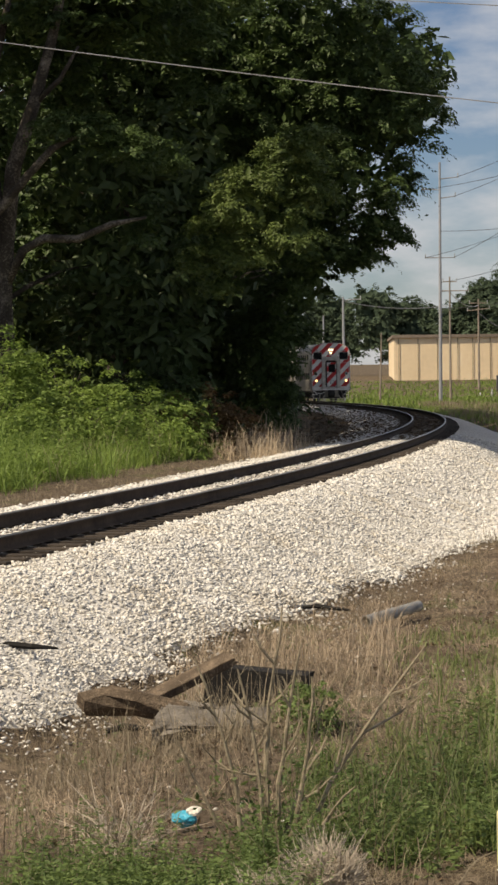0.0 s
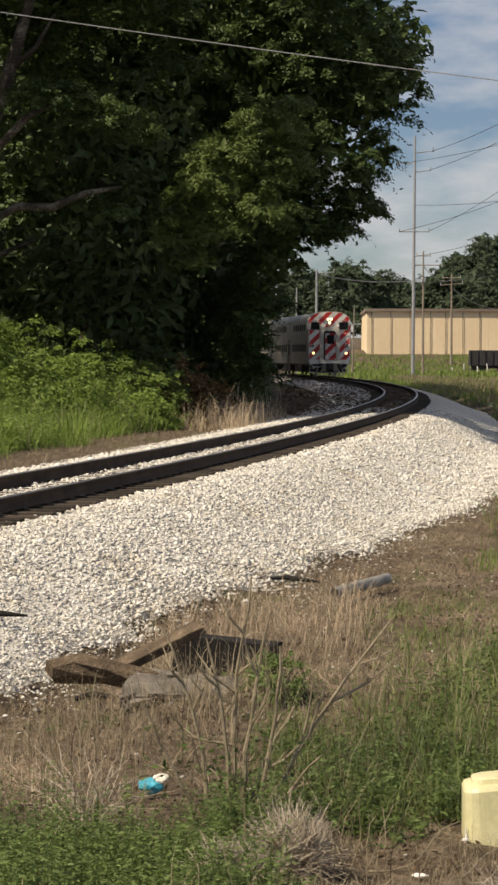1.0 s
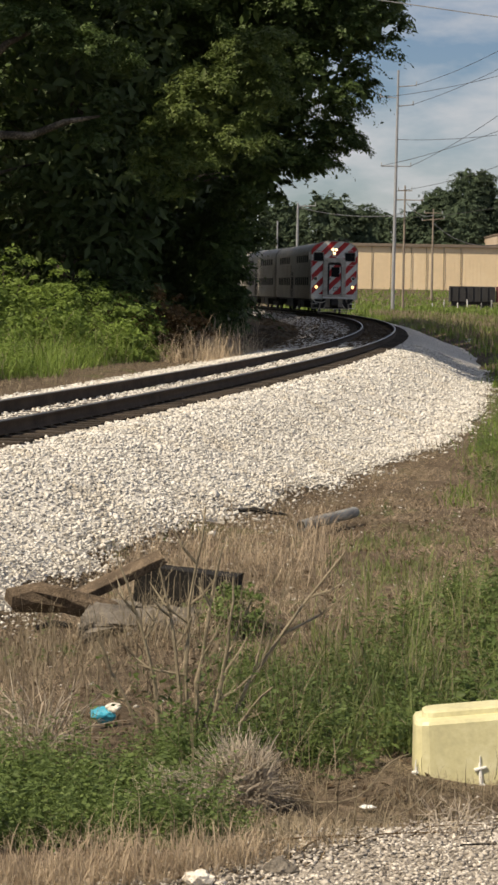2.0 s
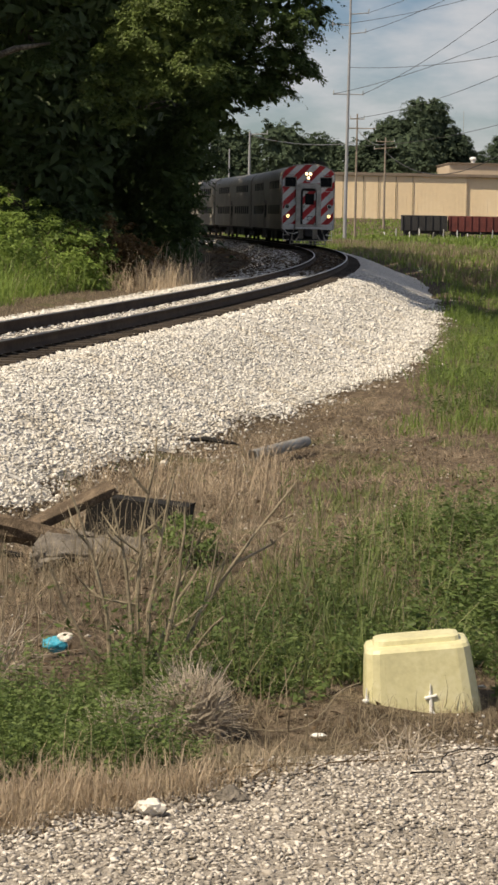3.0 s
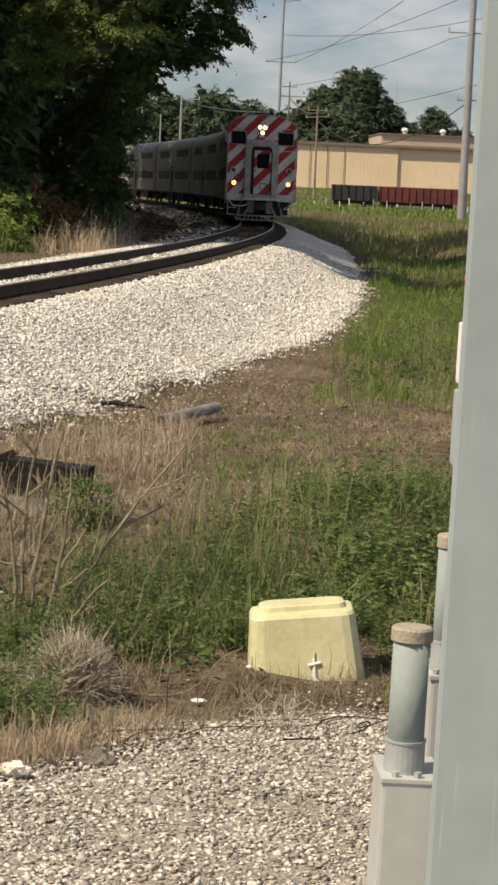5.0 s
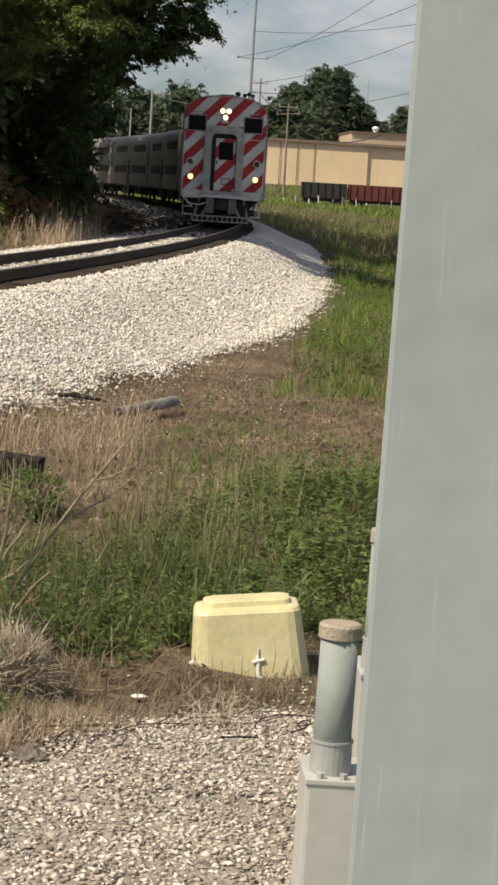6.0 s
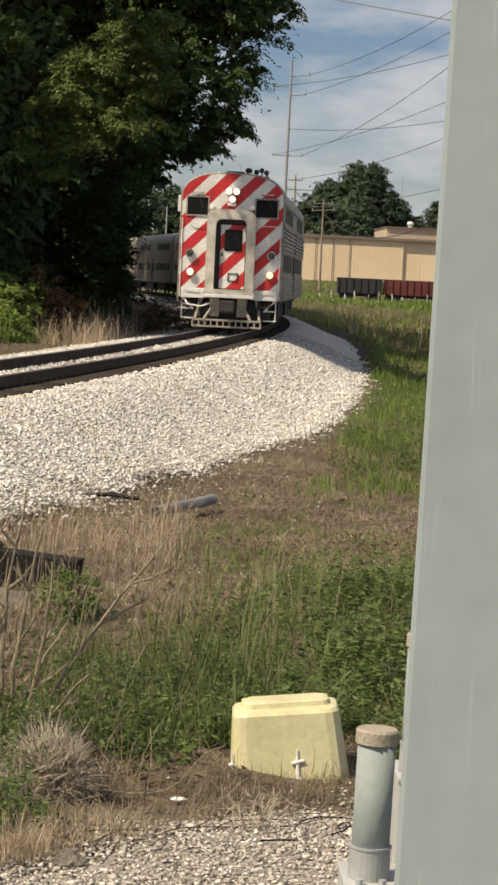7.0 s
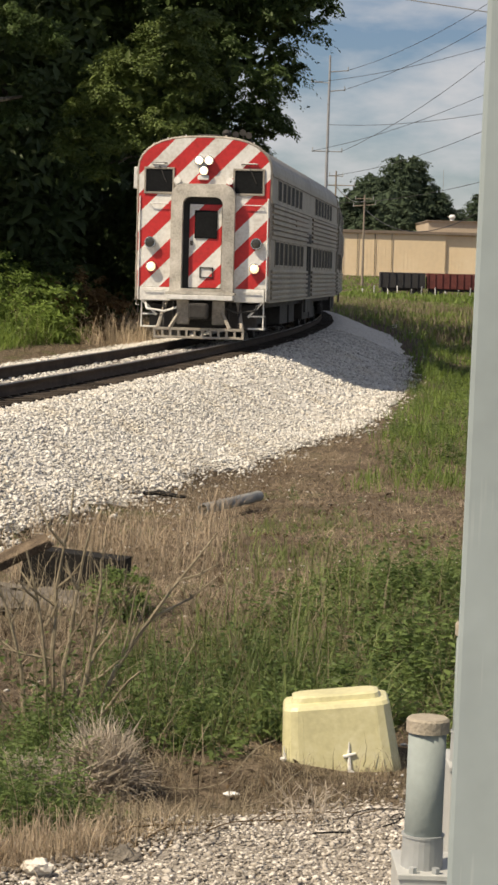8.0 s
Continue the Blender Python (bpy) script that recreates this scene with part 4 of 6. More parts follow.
def motions():
    for k, (car, axles) in enumerate(CARS):
        walk(car, [(t / 4, car_pose(k, t / 4)) for t in range(33)])
        if k == 0:
            for w in axles:
                y = float(w.location.y)
                walk(w, [(t / 30, pose(0, y, 0.457, math.degrees(SPEED * t / 30 / 0.457))) for t in range(241)])
# ---------------------------------------------------------------- trees and growth

LEAF_V = np.array([(0, -1.0, 0), (0.42, 0.0, 0.12), (0, 1.0, -0.15), (-0.42, 0.0, 0.12)])
LEAF_F = np.array([(0, 1, 2), (0, 2, 3)])
BLADE_V = np.array([(-0.5, 0, 0), (0.5, 0, 0), (0.32, 0.16, 0.55), (-0.32, 0.16, 0.55), (0.0, 0.55, 1.0)])
BLADE_F = np.array([(0, 1, 2), (0, 2, 3), (3, 2, 4)])


ARCH_V = np.array([(-0.5, 0, 0), (0.5, 0, 0), (0.42, 0.14, 0.45), (-0.42, 0.14, 0.45), (0.26, 0.46, 0.78), (-0.26, 0.46, 0.78), (0.0, 0.95, 0.80)])
ARCH_F = np.array([(0, 1, 2), (0, 2, 3), (3, 2, 4), (3, 4, 5), (5, 4, 6)])


def clumps(rng, blobs, per_area, leaves, spread, down=-0.55):
    """Sprays of leaves at the ends of boughs, near the skin of overlapping blobs (x, y, z, rx, ry, rz), with the way each leaf faces.
    A spray is a drooping dish that reaches outwards; gaps stay between the sprays."""
    out, ways = [], []
    for x, y, z, rx, ry, rz in blobs:
        n = max(5, int(per_area * 4 * ((rx * ry) ** 0.8 + (rx * rz) ** 0.8 + (ry * rz) ** 0.8)))
        u = rng.normal(size=(n, 3))
        u /= np.linalg.norm(u, axis=1)[:, None]
        u = u[u[:, 2] > down - 0.3 * rng.random(len(u))]
        r = rng.uniform(0.5, 1.06, len(u)) ** 0.6
        c = np.array([x, y, z]) + u * r[:, None] * np.array([rx, ry, rz])
        m = len(c)
        big = spread * rng.uniform(0.55, 1.5, (m, 1, 1))
        g = rng.normal(size=(m, leaves, 3))
        g /= np.linalg.norm(g, axis=2)[..., None]
        off = g * rng.random((m, leaves, 1)) ** 0.5
        lobe = 1 + 0.35 * np.sin(3 * np.arctan2(off[..., 1], off[..., 0]) + rng.uniform(0, 6.3, (m, 1)))
        off = off * big * np.stack([lobe, lobe, 0 * lobe + 0.42], -1)
        reach = u * np.array([1, 1, 0.3])
        off = off + reach[:, None] * (off * reach[:, None]).sum(2)[..., None] * 0.4
        off[..., 2] -= 0.40 * (off[..., 0] ** 2 + off[..., 1] ** 2) / big[..., 0]
        out.append((c[:, None] + off).reshape(-1, 3))
        w = u[:, None] * 0.35 + np.array([0, 0, 0.8]) + g * 0.45 + rng.normal(size=g.shape) * 0.33
        ways.append(w.reshape(-1, 3))
    return np.concatenate(out), np.concatenate(ways)


def facing(rng, w):
    """Turns that point each leaf's face along w, spun at random."""
    w = w / np.linalg.norm(w, axis=1)[:, None]
    h = rng.normal(size=w.shape)
    a = np.cross(w, h)
    a /= np.linalg.norm(a, axis=1)[:, None]
    return np.stack([a, np.cross(w, a), w], -1)


def leaves_mesh(name, rng, p, size, mat, parent, label=""):
    p, w = p
    n = len(p)
    v, f = repeat(LEAF_V, LEAF_F, p, facing(rng, w), size * rng.uniform(0.6, 1.35, n))
    ob = raw(name, v, f, mat, parent)
    if label:
        ob["label"] = label
    return ob


def limbs(bm, rng, base, height, radius, reach, count, lean=(0, 0), low=0.3):
    """A bent trunk and limbs that thin out towards the crown."""
    pts, rad = [], []
    for k in range(7):
        t = k / 6
        pts.append((base[0] + lean[0] * t * t * height + 0.12 * math.sin(k * 2.1), base[1] + lean[1] * t * t * height + 0.1 * math.cos(k * 1.7), base[2] - 0.2 + t * height))
        rad.append(radius * (1.25 if k == 0 else 1 - 0.75 * t))
    tube(bm, pts, rad, 10)
    for k in range(count):
        t = low + (0.95 - low) * (k + rng.random() * 0.5) / count
        i = min(int(t * 6), 5)
        a = Vector(pts[i]).lerp(Vector(pts[i + 1]), t * 6 - i)
        ang = k * 2.4 + rng.random()
        r = reach * (1.1 - 0.6 * t) * rng.uniform(0.7, 1.1)
        r0 = radius * (1 - 0.75 * t) * 0.55
        line, rr = [], []
        for j in range(6):
            w = j / 5
            line.append(a + Vector((math.cos(ang + 0.25 * w) * r * w, math.sin(ang + 0.25 * w) * r * w, r * (0.42 * w + 0.10 * math.sin(3 * w + k)))))
            rr.append(r0 * (1 - 0.86 * w))
        tube(bm, line, rr, 6)


def tree(name, label, rng, base, height, radius, blobs, per_area=1.5, leaves=26, spread=0.36, size=0.085, mat="leaf", reach=4.0, count=9, lean=(0, 0), down=-0.55, group="trees beside the track", low=0.3, core_size=0.26):
    t = thing(name, label, "tree", group=group)
    bm = bmesh.new()
    limbs(bm, rng, base, height, radius, reach, count, lean, low)
    part("trunk", bm, M["bark"], t, smooth=True)
    core = np.concatenate([np.array(b[:3]) + (lambda u: u / np.linalg.norm(u, axis=1)[:, None] * rng.uniform(0.2, 0.9, (len(u), 1)))(rng.normal(size=(int(44 * b[3] * b[5] * (1.7 if group == "trees of the wood" else 0.8 if mat == "leaf_far" else 1)), 3))) * np.array(b[3:]) for b in blobs])
    leaves_mesh("inner_crown", rng, (core, rng.normal(size=core.shape) * 0.6 + np.array([0.3, -0.8, 0.1])), 0.7 if mat == "leaf_far" else core_size, M[mat], t)
    leaves_mesh("crown", rng, clumps(rng, blobs, per_area, leaves, spread, down), size, M[mat], t)
    return t


def build_trees():
    rng = np.random.default_rng(11)
    g = lambda x, y: float(land(x, y))
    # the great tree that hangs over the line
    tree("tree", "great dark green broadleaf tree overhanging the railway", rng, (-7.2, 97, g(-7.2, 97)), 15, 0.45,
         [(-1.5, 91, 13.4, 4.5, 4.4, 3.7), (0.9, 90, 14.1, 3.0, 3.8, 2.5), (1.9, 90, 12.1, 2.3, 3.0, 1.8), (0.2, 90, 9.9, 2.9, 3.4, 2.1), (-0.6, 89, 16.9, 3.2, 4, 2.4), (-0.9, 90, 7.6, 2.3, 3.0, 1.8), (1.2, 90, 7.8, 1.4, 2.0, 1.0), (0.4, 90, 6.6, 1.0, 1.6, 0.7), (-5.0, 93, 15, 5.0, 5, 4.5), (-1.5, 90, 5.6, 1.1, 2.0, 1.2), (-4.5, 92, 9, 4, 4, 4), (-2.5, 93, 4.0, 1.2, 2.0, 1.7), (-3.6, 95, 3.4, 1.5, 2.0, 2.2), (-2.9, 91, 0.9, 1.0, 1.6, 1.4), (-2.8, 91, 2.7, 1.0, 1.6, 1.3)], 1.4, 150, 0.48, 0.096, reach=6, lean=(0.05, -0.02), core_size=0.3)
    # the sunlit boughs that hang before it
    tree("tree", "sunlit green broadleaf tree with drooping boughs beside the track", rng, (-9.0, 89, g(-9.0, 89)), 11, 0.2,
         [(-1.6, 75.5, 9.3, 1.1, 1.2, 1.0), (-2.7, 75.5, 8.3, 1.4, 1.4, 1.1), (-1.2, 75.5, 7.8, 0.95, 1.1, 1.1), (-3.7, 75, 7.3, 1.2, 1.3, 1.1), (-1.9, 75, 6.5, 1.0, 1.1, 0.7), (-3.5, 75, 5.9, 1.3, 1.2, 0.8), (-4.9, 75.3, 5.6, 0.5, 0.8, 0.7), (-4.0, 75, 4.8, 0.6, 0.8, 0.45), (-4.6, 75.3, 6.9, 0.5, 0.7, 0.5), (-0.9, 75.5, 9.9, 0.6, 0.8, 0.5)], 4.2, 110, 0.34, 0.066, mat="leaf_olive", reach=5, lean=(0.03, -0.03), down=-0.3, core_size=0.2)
    # the tree further left: a forked trunk and two bare limbs
    t = thing("tree", "tall forked tree with pale bare limbs in deep shade", "tree", group="trees beside the track")
    bm = bmesh.new()
    tube(bm, [(-10.9, 72.3, g(-10.9, 72.3) - 0.3), (-10.9, 72.3, 2.2), (-10.95, 72.2, 5.5), (-10.6, 72.1, 8.6), (-9.9, 72.0, 10.6), (-9.3, 72.0, 12.6), (-8.8, 72.3, 15.0)], [0.42, 0.34, 0.29, 0.25, 0.21, 0.17, 0.11], 10)
    tube(bm, [(-10.95, 72.2, 5.6), (-11.25, 72.3, 8.5), (-11.3, 72.4, 11.5), (-10.6, 72.6, 14.5)], [0.20, 0.19, 0.16, 0.10], 8)
    tube(bm, [(-11.6, 71.6, 6.6), (-10.9, 71.5, 7.3), (-10.0, 71.2, 8.3), (-9.2, 71.0, 9.1), (-8.4, 71.0, 9.5)], [0.15, 0.15, 0.14, 0.12, 0.05], 8)
    tube(bm, [(-10.9, 72.2, 4.9), (-10.3, 72.0, 6.0), (-9.6, 71.8, 6.35), (-8.5, 71.6, 6.3), (-7.4, 71.5, 6.75), (-6.3, 71.5, 6.95)], [0.17, 0.15, 0.14, 0.13, 0.10, 0.04], 8)
    tube(bm, [(-9.9, 72.0, 10.6), (-9.0, 71.8, 11.4), (-8.4, 71.7, 12.4)], [0.11, 0.08, 0.04], 7)
    part("trunk", bm, M["bark"], t, smooth=True)
    boughs = [(-8.0, 71.0, 9.7, 1.0, 0.8, 0.5), (-9.0, 71.0, 9.9, 0.7, 0.7, 0.4), (-6.9, 71.2, 9.2, 0.9, 0.8, 0.6), (-6.0, 72, 9.0, 0.9, 0.8, 0.6), (-6.5, 72, 6.5, 0.5, 0.5, 0.5), (-9.8, 72, 13.6, 1.4, 1.0, 0.7), (-8.0, 78, 14.2, 0.9, 0.8, 0.7), (-5.6, 79, 14.0, 1.1, 1.0, 0.7), (-4.2, 79, 15.0, 1.0, 1.0, 0.7), (-5.2, 79, 11.8, 0.8, 0.8, 0.5)]
    # crown blobs, nearly all above the view, added to shade track and slope
    over = [(-4.2, 68.4, 16.0, 1.6, 2.0, 1.3), (-2.6, 69.3, 17.5, 1.8, 2.0, 1.2), (-5.1, 71.5, 17.0, 1.7, 1.8, 1.0), (-6.0, 74.6, 16.6, 1.8, 1.8, 1.0), (-8.0, 75.8, 14.6, 2.2, 1.8, 1.5), (-13, 75, 17.0, 4, 3.0, 2.0), (-15.5, 69, 17.5, 3.5, 3, 2), (-10, 78, 17.5, 3.5, 2.5, 1.6)]
    leaves_mesh("lower_crown", rng, clumps(rng, boughs, 3.6, 120, 0.34, -0.6), 0.066, M["leaf"], t)
    core = np.concatenate([np.array(b[:3]) + rng.uniform(-0.62, 0.62, (150, 3)) * np.array(b[3:]) for b in over[:5]])
    leaves_mesh("inner_crown", rng, (core, rng.normal(size=core.shape) + np.array([0, 0, 1.2])), 0.36, M["leaf"], t)
    leaves_mesh("crown", rng, clumps(rng, over, 1.6, 95, 0.6, -1.2), 0.19, M["leaf"], t)
    for x, y, h, blobs in (
        (-13.5, 82, 17, [(-13, 82, 14, 5, 5, 4), (-9, 83, 16, 4.5, 4.5, 3.5), (-15, 80, 9, 4, 4, 3)]),
        # out of view, added to shade the trees to its right
        (-18.0, 72, 16, [(-18, 72, 14, 4.5, 4.5, 4), (-17, 71, 9, 3.0, 3, 2.0)]),
        (-9.5, 92, 17, [(-9.5, 92, 10, 4, 4, 5), (-8, 92, 16, 5, 5, 4)]),
    ):
        tree("tree", "tall dark broadleaf tree with bare lower limbs in shade", rng, (x, y, g(x, y)), h, 0.30, blobs, 1.3, 90, 0.6, 0.16, reach=5.5, count=8, low=0.22)
    # the shaded thicket below and behind; unseen outer and second-row trees added for shade
    spots = [(-8.3, 86, 13), (-11, 95, 15), (-6.4, 104, 19), (-6.4, 97, 18), (-6.5, 112, 19), (-9, 114, 19), (-6.6, 120, 20), (-6.7, 128, 20), (-9, 132, 20), (-6.8, 137, 20), (-7.0, 145, 20), (-7.2, 153, 20), (-8.0, 168, 20), (-9.5, 184, 20), (-12, 198, 20), (-14, 212, 20), (-17, 226, 20), (-19, 92, 16), (-21, 76, 15), (-15, 120, 17), (-14.8, 103, 15), (-17.5, 112, 16), (-7.4, 160, 20), (-10.5, 176, 19), (-11.5, 103, 19), (-12, 109, 20), (-11.5, 125, 20), (-12, 141, 20), (-12, 150, 20), (-12.5, 161, 20), (-13, 169, 20), (-10.5, 190, 20)]
    for x, y, h in spots:
        # canopies over the line, hidden from view, are added to darken track and coaches
        tree("tree", "dense broadleaf tree of the shaded trackside wood", rng, (x, y, g(x, y)), h - 1.5, 0.25,
             ([(x + 4.0, y, h - 4.0, 4.2, 4.6, 3.0), (x + 2.9, y, 9.4, 3.2, 4.6, 2.4)] + ([(x + 8.4, y, h - 3.4, 3.6, 4.6, 2.4)] if 100 < y < 118 else []) if 94 < y < 175 and x > -8.2 else []) + [(x + 0.2, y, h - 3.0, 4.6, 4.6, 3.4), (x + 0.8, y - 0.5, h - 8.0, 3.6, 3.6, 3.6), (x - 0.3, y - 0.5, 5.4, 3.2, 3.2, 3.0), (x + 1.1, y - 1, 2.8, 2.7, 2.7, 2.4), (x + 1.9, y - 1.2, 0.7, 2.4, 2.4, 1.5)], 0.24, 84 if y < 100 else 20, 0.62 if y < 100 else 0.75, 0.14 if y < 100 else 0.32, mat="leaf_shaded", reach=4, count=6, down=-1.2, group="trees of the wood", core_size=0.30 if y < 100 else 0.42)
    # far woods and single far trees behind the shed
    far = thing("far_wood", "dark green far wood along the skyline", "wood", kind="stuff")
    blobs = []
    for k in range(18):
        x = -10 + k * 5.2 + rng.uniform(-2, 2)
        y = 430 + rng.uniform(-15, 40)
        top = 18.3 + 1.5 * math.sin(k * 0.9) + rng.uniform(-1, 1) - 5.0 * float(step(24, 40, x))
        blobs += [(x, y, top - 4, 5, 5, 4.5), (x + 1, y - 2, top - 9, 5, 4, 5)]
    far_core = np.concatenate([np.array(b[:3]) + rng.uniform(-0.56, 0.56, (300, 3)) * np.array(b[3:]) for b in blobs])
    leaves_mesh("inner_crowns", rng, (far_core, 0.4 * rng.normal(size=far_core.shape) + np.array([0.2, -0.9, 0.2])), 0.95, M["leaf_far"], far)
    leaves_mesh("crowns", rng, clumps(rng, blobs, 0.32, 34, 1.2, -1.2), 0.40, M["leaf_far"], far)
    for x, y, s, z in ((33.6, 425, 1.07, 0), (27.4, 424, 0.92, -0.5), (38.4, 426, 0.84, -1), (53, 470, 0.78, 0), (23, 424, 0.66, 0), (60, 480, 0.6, 0)):
        b = g(x, y)
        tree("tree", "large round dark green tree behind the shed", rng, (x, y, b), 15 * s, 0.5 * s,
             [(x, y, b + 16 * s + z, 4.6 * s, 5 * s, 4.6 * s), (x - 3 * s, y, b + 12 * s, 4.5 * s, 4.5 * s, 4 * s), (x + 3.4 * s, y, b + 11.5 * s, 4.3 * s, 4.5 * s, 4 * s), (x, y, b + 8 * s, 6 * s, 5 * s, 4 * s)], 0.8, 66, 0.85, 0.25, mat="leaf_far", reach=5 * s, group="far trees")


def scatter(name, rng, label, places, tall, wide, mat, lean=0.35, category="grass", flat=False, arch=False):
    n = len(places)
    h = tall * rng.uniform(0.45, 1.25, n) * (rng.lognormal(0, 0.25, n) if arch else 1)
    size = np.stack([np.full(n, wide) * rng.uniform(0.7, 1.3, n), h * (1.5 if flat else 1.0), h * (0.22 if flat else 1.0)], -1)
    v, f = repeat(ARCH_V if arch else BLADE_V, ARCH_F if arch else BLADE_F[1:] if flat else BLADE_F, places, turns_of(rng, n, lean), size)
    return tagged(raw(name, v, f[:, :3], mat), label, category, kind="stuff")


def plants(name, rng, label, centres, tall, leaf, mat, stems=6, per=9, wide=0.09):
    """Leafy weeds: thin stems that fan out of a root, each with leaves set round it."""
    n = len(centres)
    h = tall * rng.lognormal(0, 0.48, n)
    az = rng.uniform(0, 2 * math.pi, (n, stems))
    tilt = np.abs(rng.normal(0.18, 0.30, (n, stems)))
    way = np.stack([np.cos(az) * np.sin(tilt), np.sin(az) * np.sin(tilt), np.cos(tilt)], -1)
    base = centres[:, None, :] + rng.normal(0, wide * 0.5, (n, stems, 3)) * np.array([1, 1, 0])
    length = h[:, None] * rng.uniform(0.5, 1.1, (n, stems))
    t = np.linspace(0.2, 1.0, per) + rng.uniform(-0.05, 0.05, (n, stems, per))
    pos = base[:, :, None] + way[:, :, None] * (length[..., None] * t)[..., None]
    pos[..., 2] -= 0.10 * length[..., None] * t ** 3
    a2 = rng.uniform(0, 2 * math.pi, t.shape)
    out = np.stack([np.cos(a2), np.sin(a2), 0 * a2 + 0.15 - 0.5 * rng.random(t.shape)], -1)
    out /= np.linalg.norm(out, axis=-1)[..., None]
    size = leaf * rng.uniform(0.6, 1.4, t.shape) * (1.15 - 0.55 * t)
    pos = (pos + out * size[..., None] * 0.9).reshape(-1, 3)
    out = out.reshape(-1, 3)
    side = np.cross(out, np.array([0, 0, 1.0]))
    side /= np.linalg.norm(side, axis=1)[:, None]
    up = np.cross(side, out) + 0.45 * rng.normal(size=out.shape)
    up -= out * (up * out).sum(1)[:, None]
    up /= np.linalg.norm(up, axis=1)[:, None]
    turn = np.stack([np.cross(out, up), out, up], -1)
    v, f = repeat(LEAF_V, LEAF_F, pos, turn, size.reshape(-1))
    st = base.reshape(-1, 3)
    wv, L = way.reshape(-1, 3), length.reshape(-1)
    sid = np.cross(wv, np.array([0.3, -1, 0.1]))
    sid = sid / np.linalg.norm(sid, axis=1)[:, None] * 0.0022
    sv = np.stack([st - sid, st + sid, st + wv * L[:, None]], 1).reshape(-1, 3)
    sf = np.arange(len(sv)).reshape(-1, 3) + len(v)
    return tagged(raw(name, np.concatenate([v, sv]), np.concatenate([f, sf]), mat), label, "weeds", kind="stuff")


def tufts(rng, n_tufts, per, area, spread, keep=None):
    x0, x1, y0, y1 = area
    c = np.stack([rng.uniform(x0, x1, n_tufts), rng.uniform(y0, y1, n_tufts)], -1)
    if keep is not None:
        c = c[keep(c[:, 0], c[:, 1])]
    p = (c[:, None] + rng.normal(0, spread, (len(c), per, 2))).reshape(-1, 2)
    return np.c_[p, land(p[:, 0], p[:, 1]) - 0.01]


def near_side(lo, hi):
    return lambda x, y: (off_track(x, y) > lo) & (off_track(x, y) < hi)


def build_grass():
    rng = np.random.default_rng(21)
    wedge = lambda x, y: (x < 0.16 * y + 0.8) & (x > -0.16 * y - 0.8)
    both = lambda *fs: (lambda x, y: np.logical_and.reduce([fn(x, y) for fn in fs]))
    beyond = lambda x, y: y > gravel_edge(x) + 0.12
    clear = lambda x, y: ~((np.abs(x - 0.76) < 0.5) & (y > 10.6) & (y < 12.5))
    # dry thatch over the bare belt between gravel and ballast
    belt = lambda x, y: off_track(x, y) > foot_of(x, y) + 0.05
    thin = lambda s, seed, lo: (lambda x, y: mottle(x, y, s, seed) + 0.4 * mottle(x, y, s * 0.3, seed + 1) > lo)
    scatter("dry_grass", rng, "flattened dry straw on bare earth", tufts(rng, 7500, 11, (-3.6, 5.5, 10, 42), 0.13, both(belt, wedge, beyond, thin(0.8, 31, -0.5))), 0.28, 0.008, M["thatch"], 0.2, flat=True)
    scatter("dry_grass", rng, "pale straw lying in loose wisps", tufts(rng, 3300, 13, (-3, 5, 12, 40), 0.12, both(belt, wedge, thin(0.6, 33, -0.25))), 0.34, 0.0065, M["straw_pale"], 0.22, flat=True)
    scatter("dry_grass", rng, "standing pale dry grass by the pipe", tufts(rng, 150, 14, (-1.9, 0.25, 19.5, 26), 0.08, both(belt, thin(0.7, 35, -0.1))), 0.46, 0.006, M["straw_pale"], 0.35, arch=True)
    scatter("dry_grass", rng, "dry grass along the ballast's foot", tufts(rng, 900, 9, (-3, 8, 18, 62), 0.12, lambda x, y: (off_track(x, y) > foot_of(x, y) - 0.1) & (off_track(x, y) < foot_of(x, y) + 0.7)), 0.26, 0.011, M["straw"], 0.8, arch=True)
    scatter("dry_grass", rng, "bent dry tussocks on the bare belt", tufts(rng, 420, 18, (-3, 5, 12.5, 36), 0.08, both(belt, wedge, thin(0.9, 8, 0.1))), 0.17, 0.006, M["straw"], 0.8, arch=True)
    scatter("dry_grass", rng, "dry grass round the old tie and slab", tufts(rng, 110, 12, (-2.5, -0.5, 15.4, 17.0), 0.08), 0.17, 0.006, M["straw"], 0.8, arch=True)
    w = tufts(rng, 1500, 5, (-3, 5, 9.4, 34), 0.12, both(belt, wedge, beyond))
    w[:, 2] += rng.uniform(0.008, 0.03, len(w))
    n = len(w)
    v, f = repeat(LEAF_V, LEAF_F, w, turns_of(rng, n), 0.022 * rng.uniform(0.5, 1.8, n))
    tagged(raw("leaf_litter", v, f, M["dead"]), "dead brown leaf litter on the bare belt", "leaf litter", kind="stuff")
    # dark leaves added to deepen tree shade on the far verge and between the rails
    s = rng.uniform(s_at(76), s_at(200), 6500)
    d = np.where(rng.random(6500) < 0.3, rng.uniform(-0.66, 0.66, 6500), rng.uniform(-6.0, -0.84, 6500))
    x, y = along(s)
    x2, y2 = along(s + 0.2)
    px, py = x + (y2 - y) / 0.2 * d, y - (x2 - x) / 0.2 * d
    w = np.stack([px, py, np.maximum(bed(d), land(px, py)) + rng.uniform(0.02, 0.05, 6500)], -1)
    v, f = repeat(LEAF_V, LEAF_F, w, turns_of(rng, 6500, 0.3), 0.085 * rng.uniform(0.6, 1.6, 6500))
    tagged(raw("leaf_litter", v, f, M["dead"]), "dark leaves added to deepen the shade on the ballast", "leaf litter", kind="stuff")
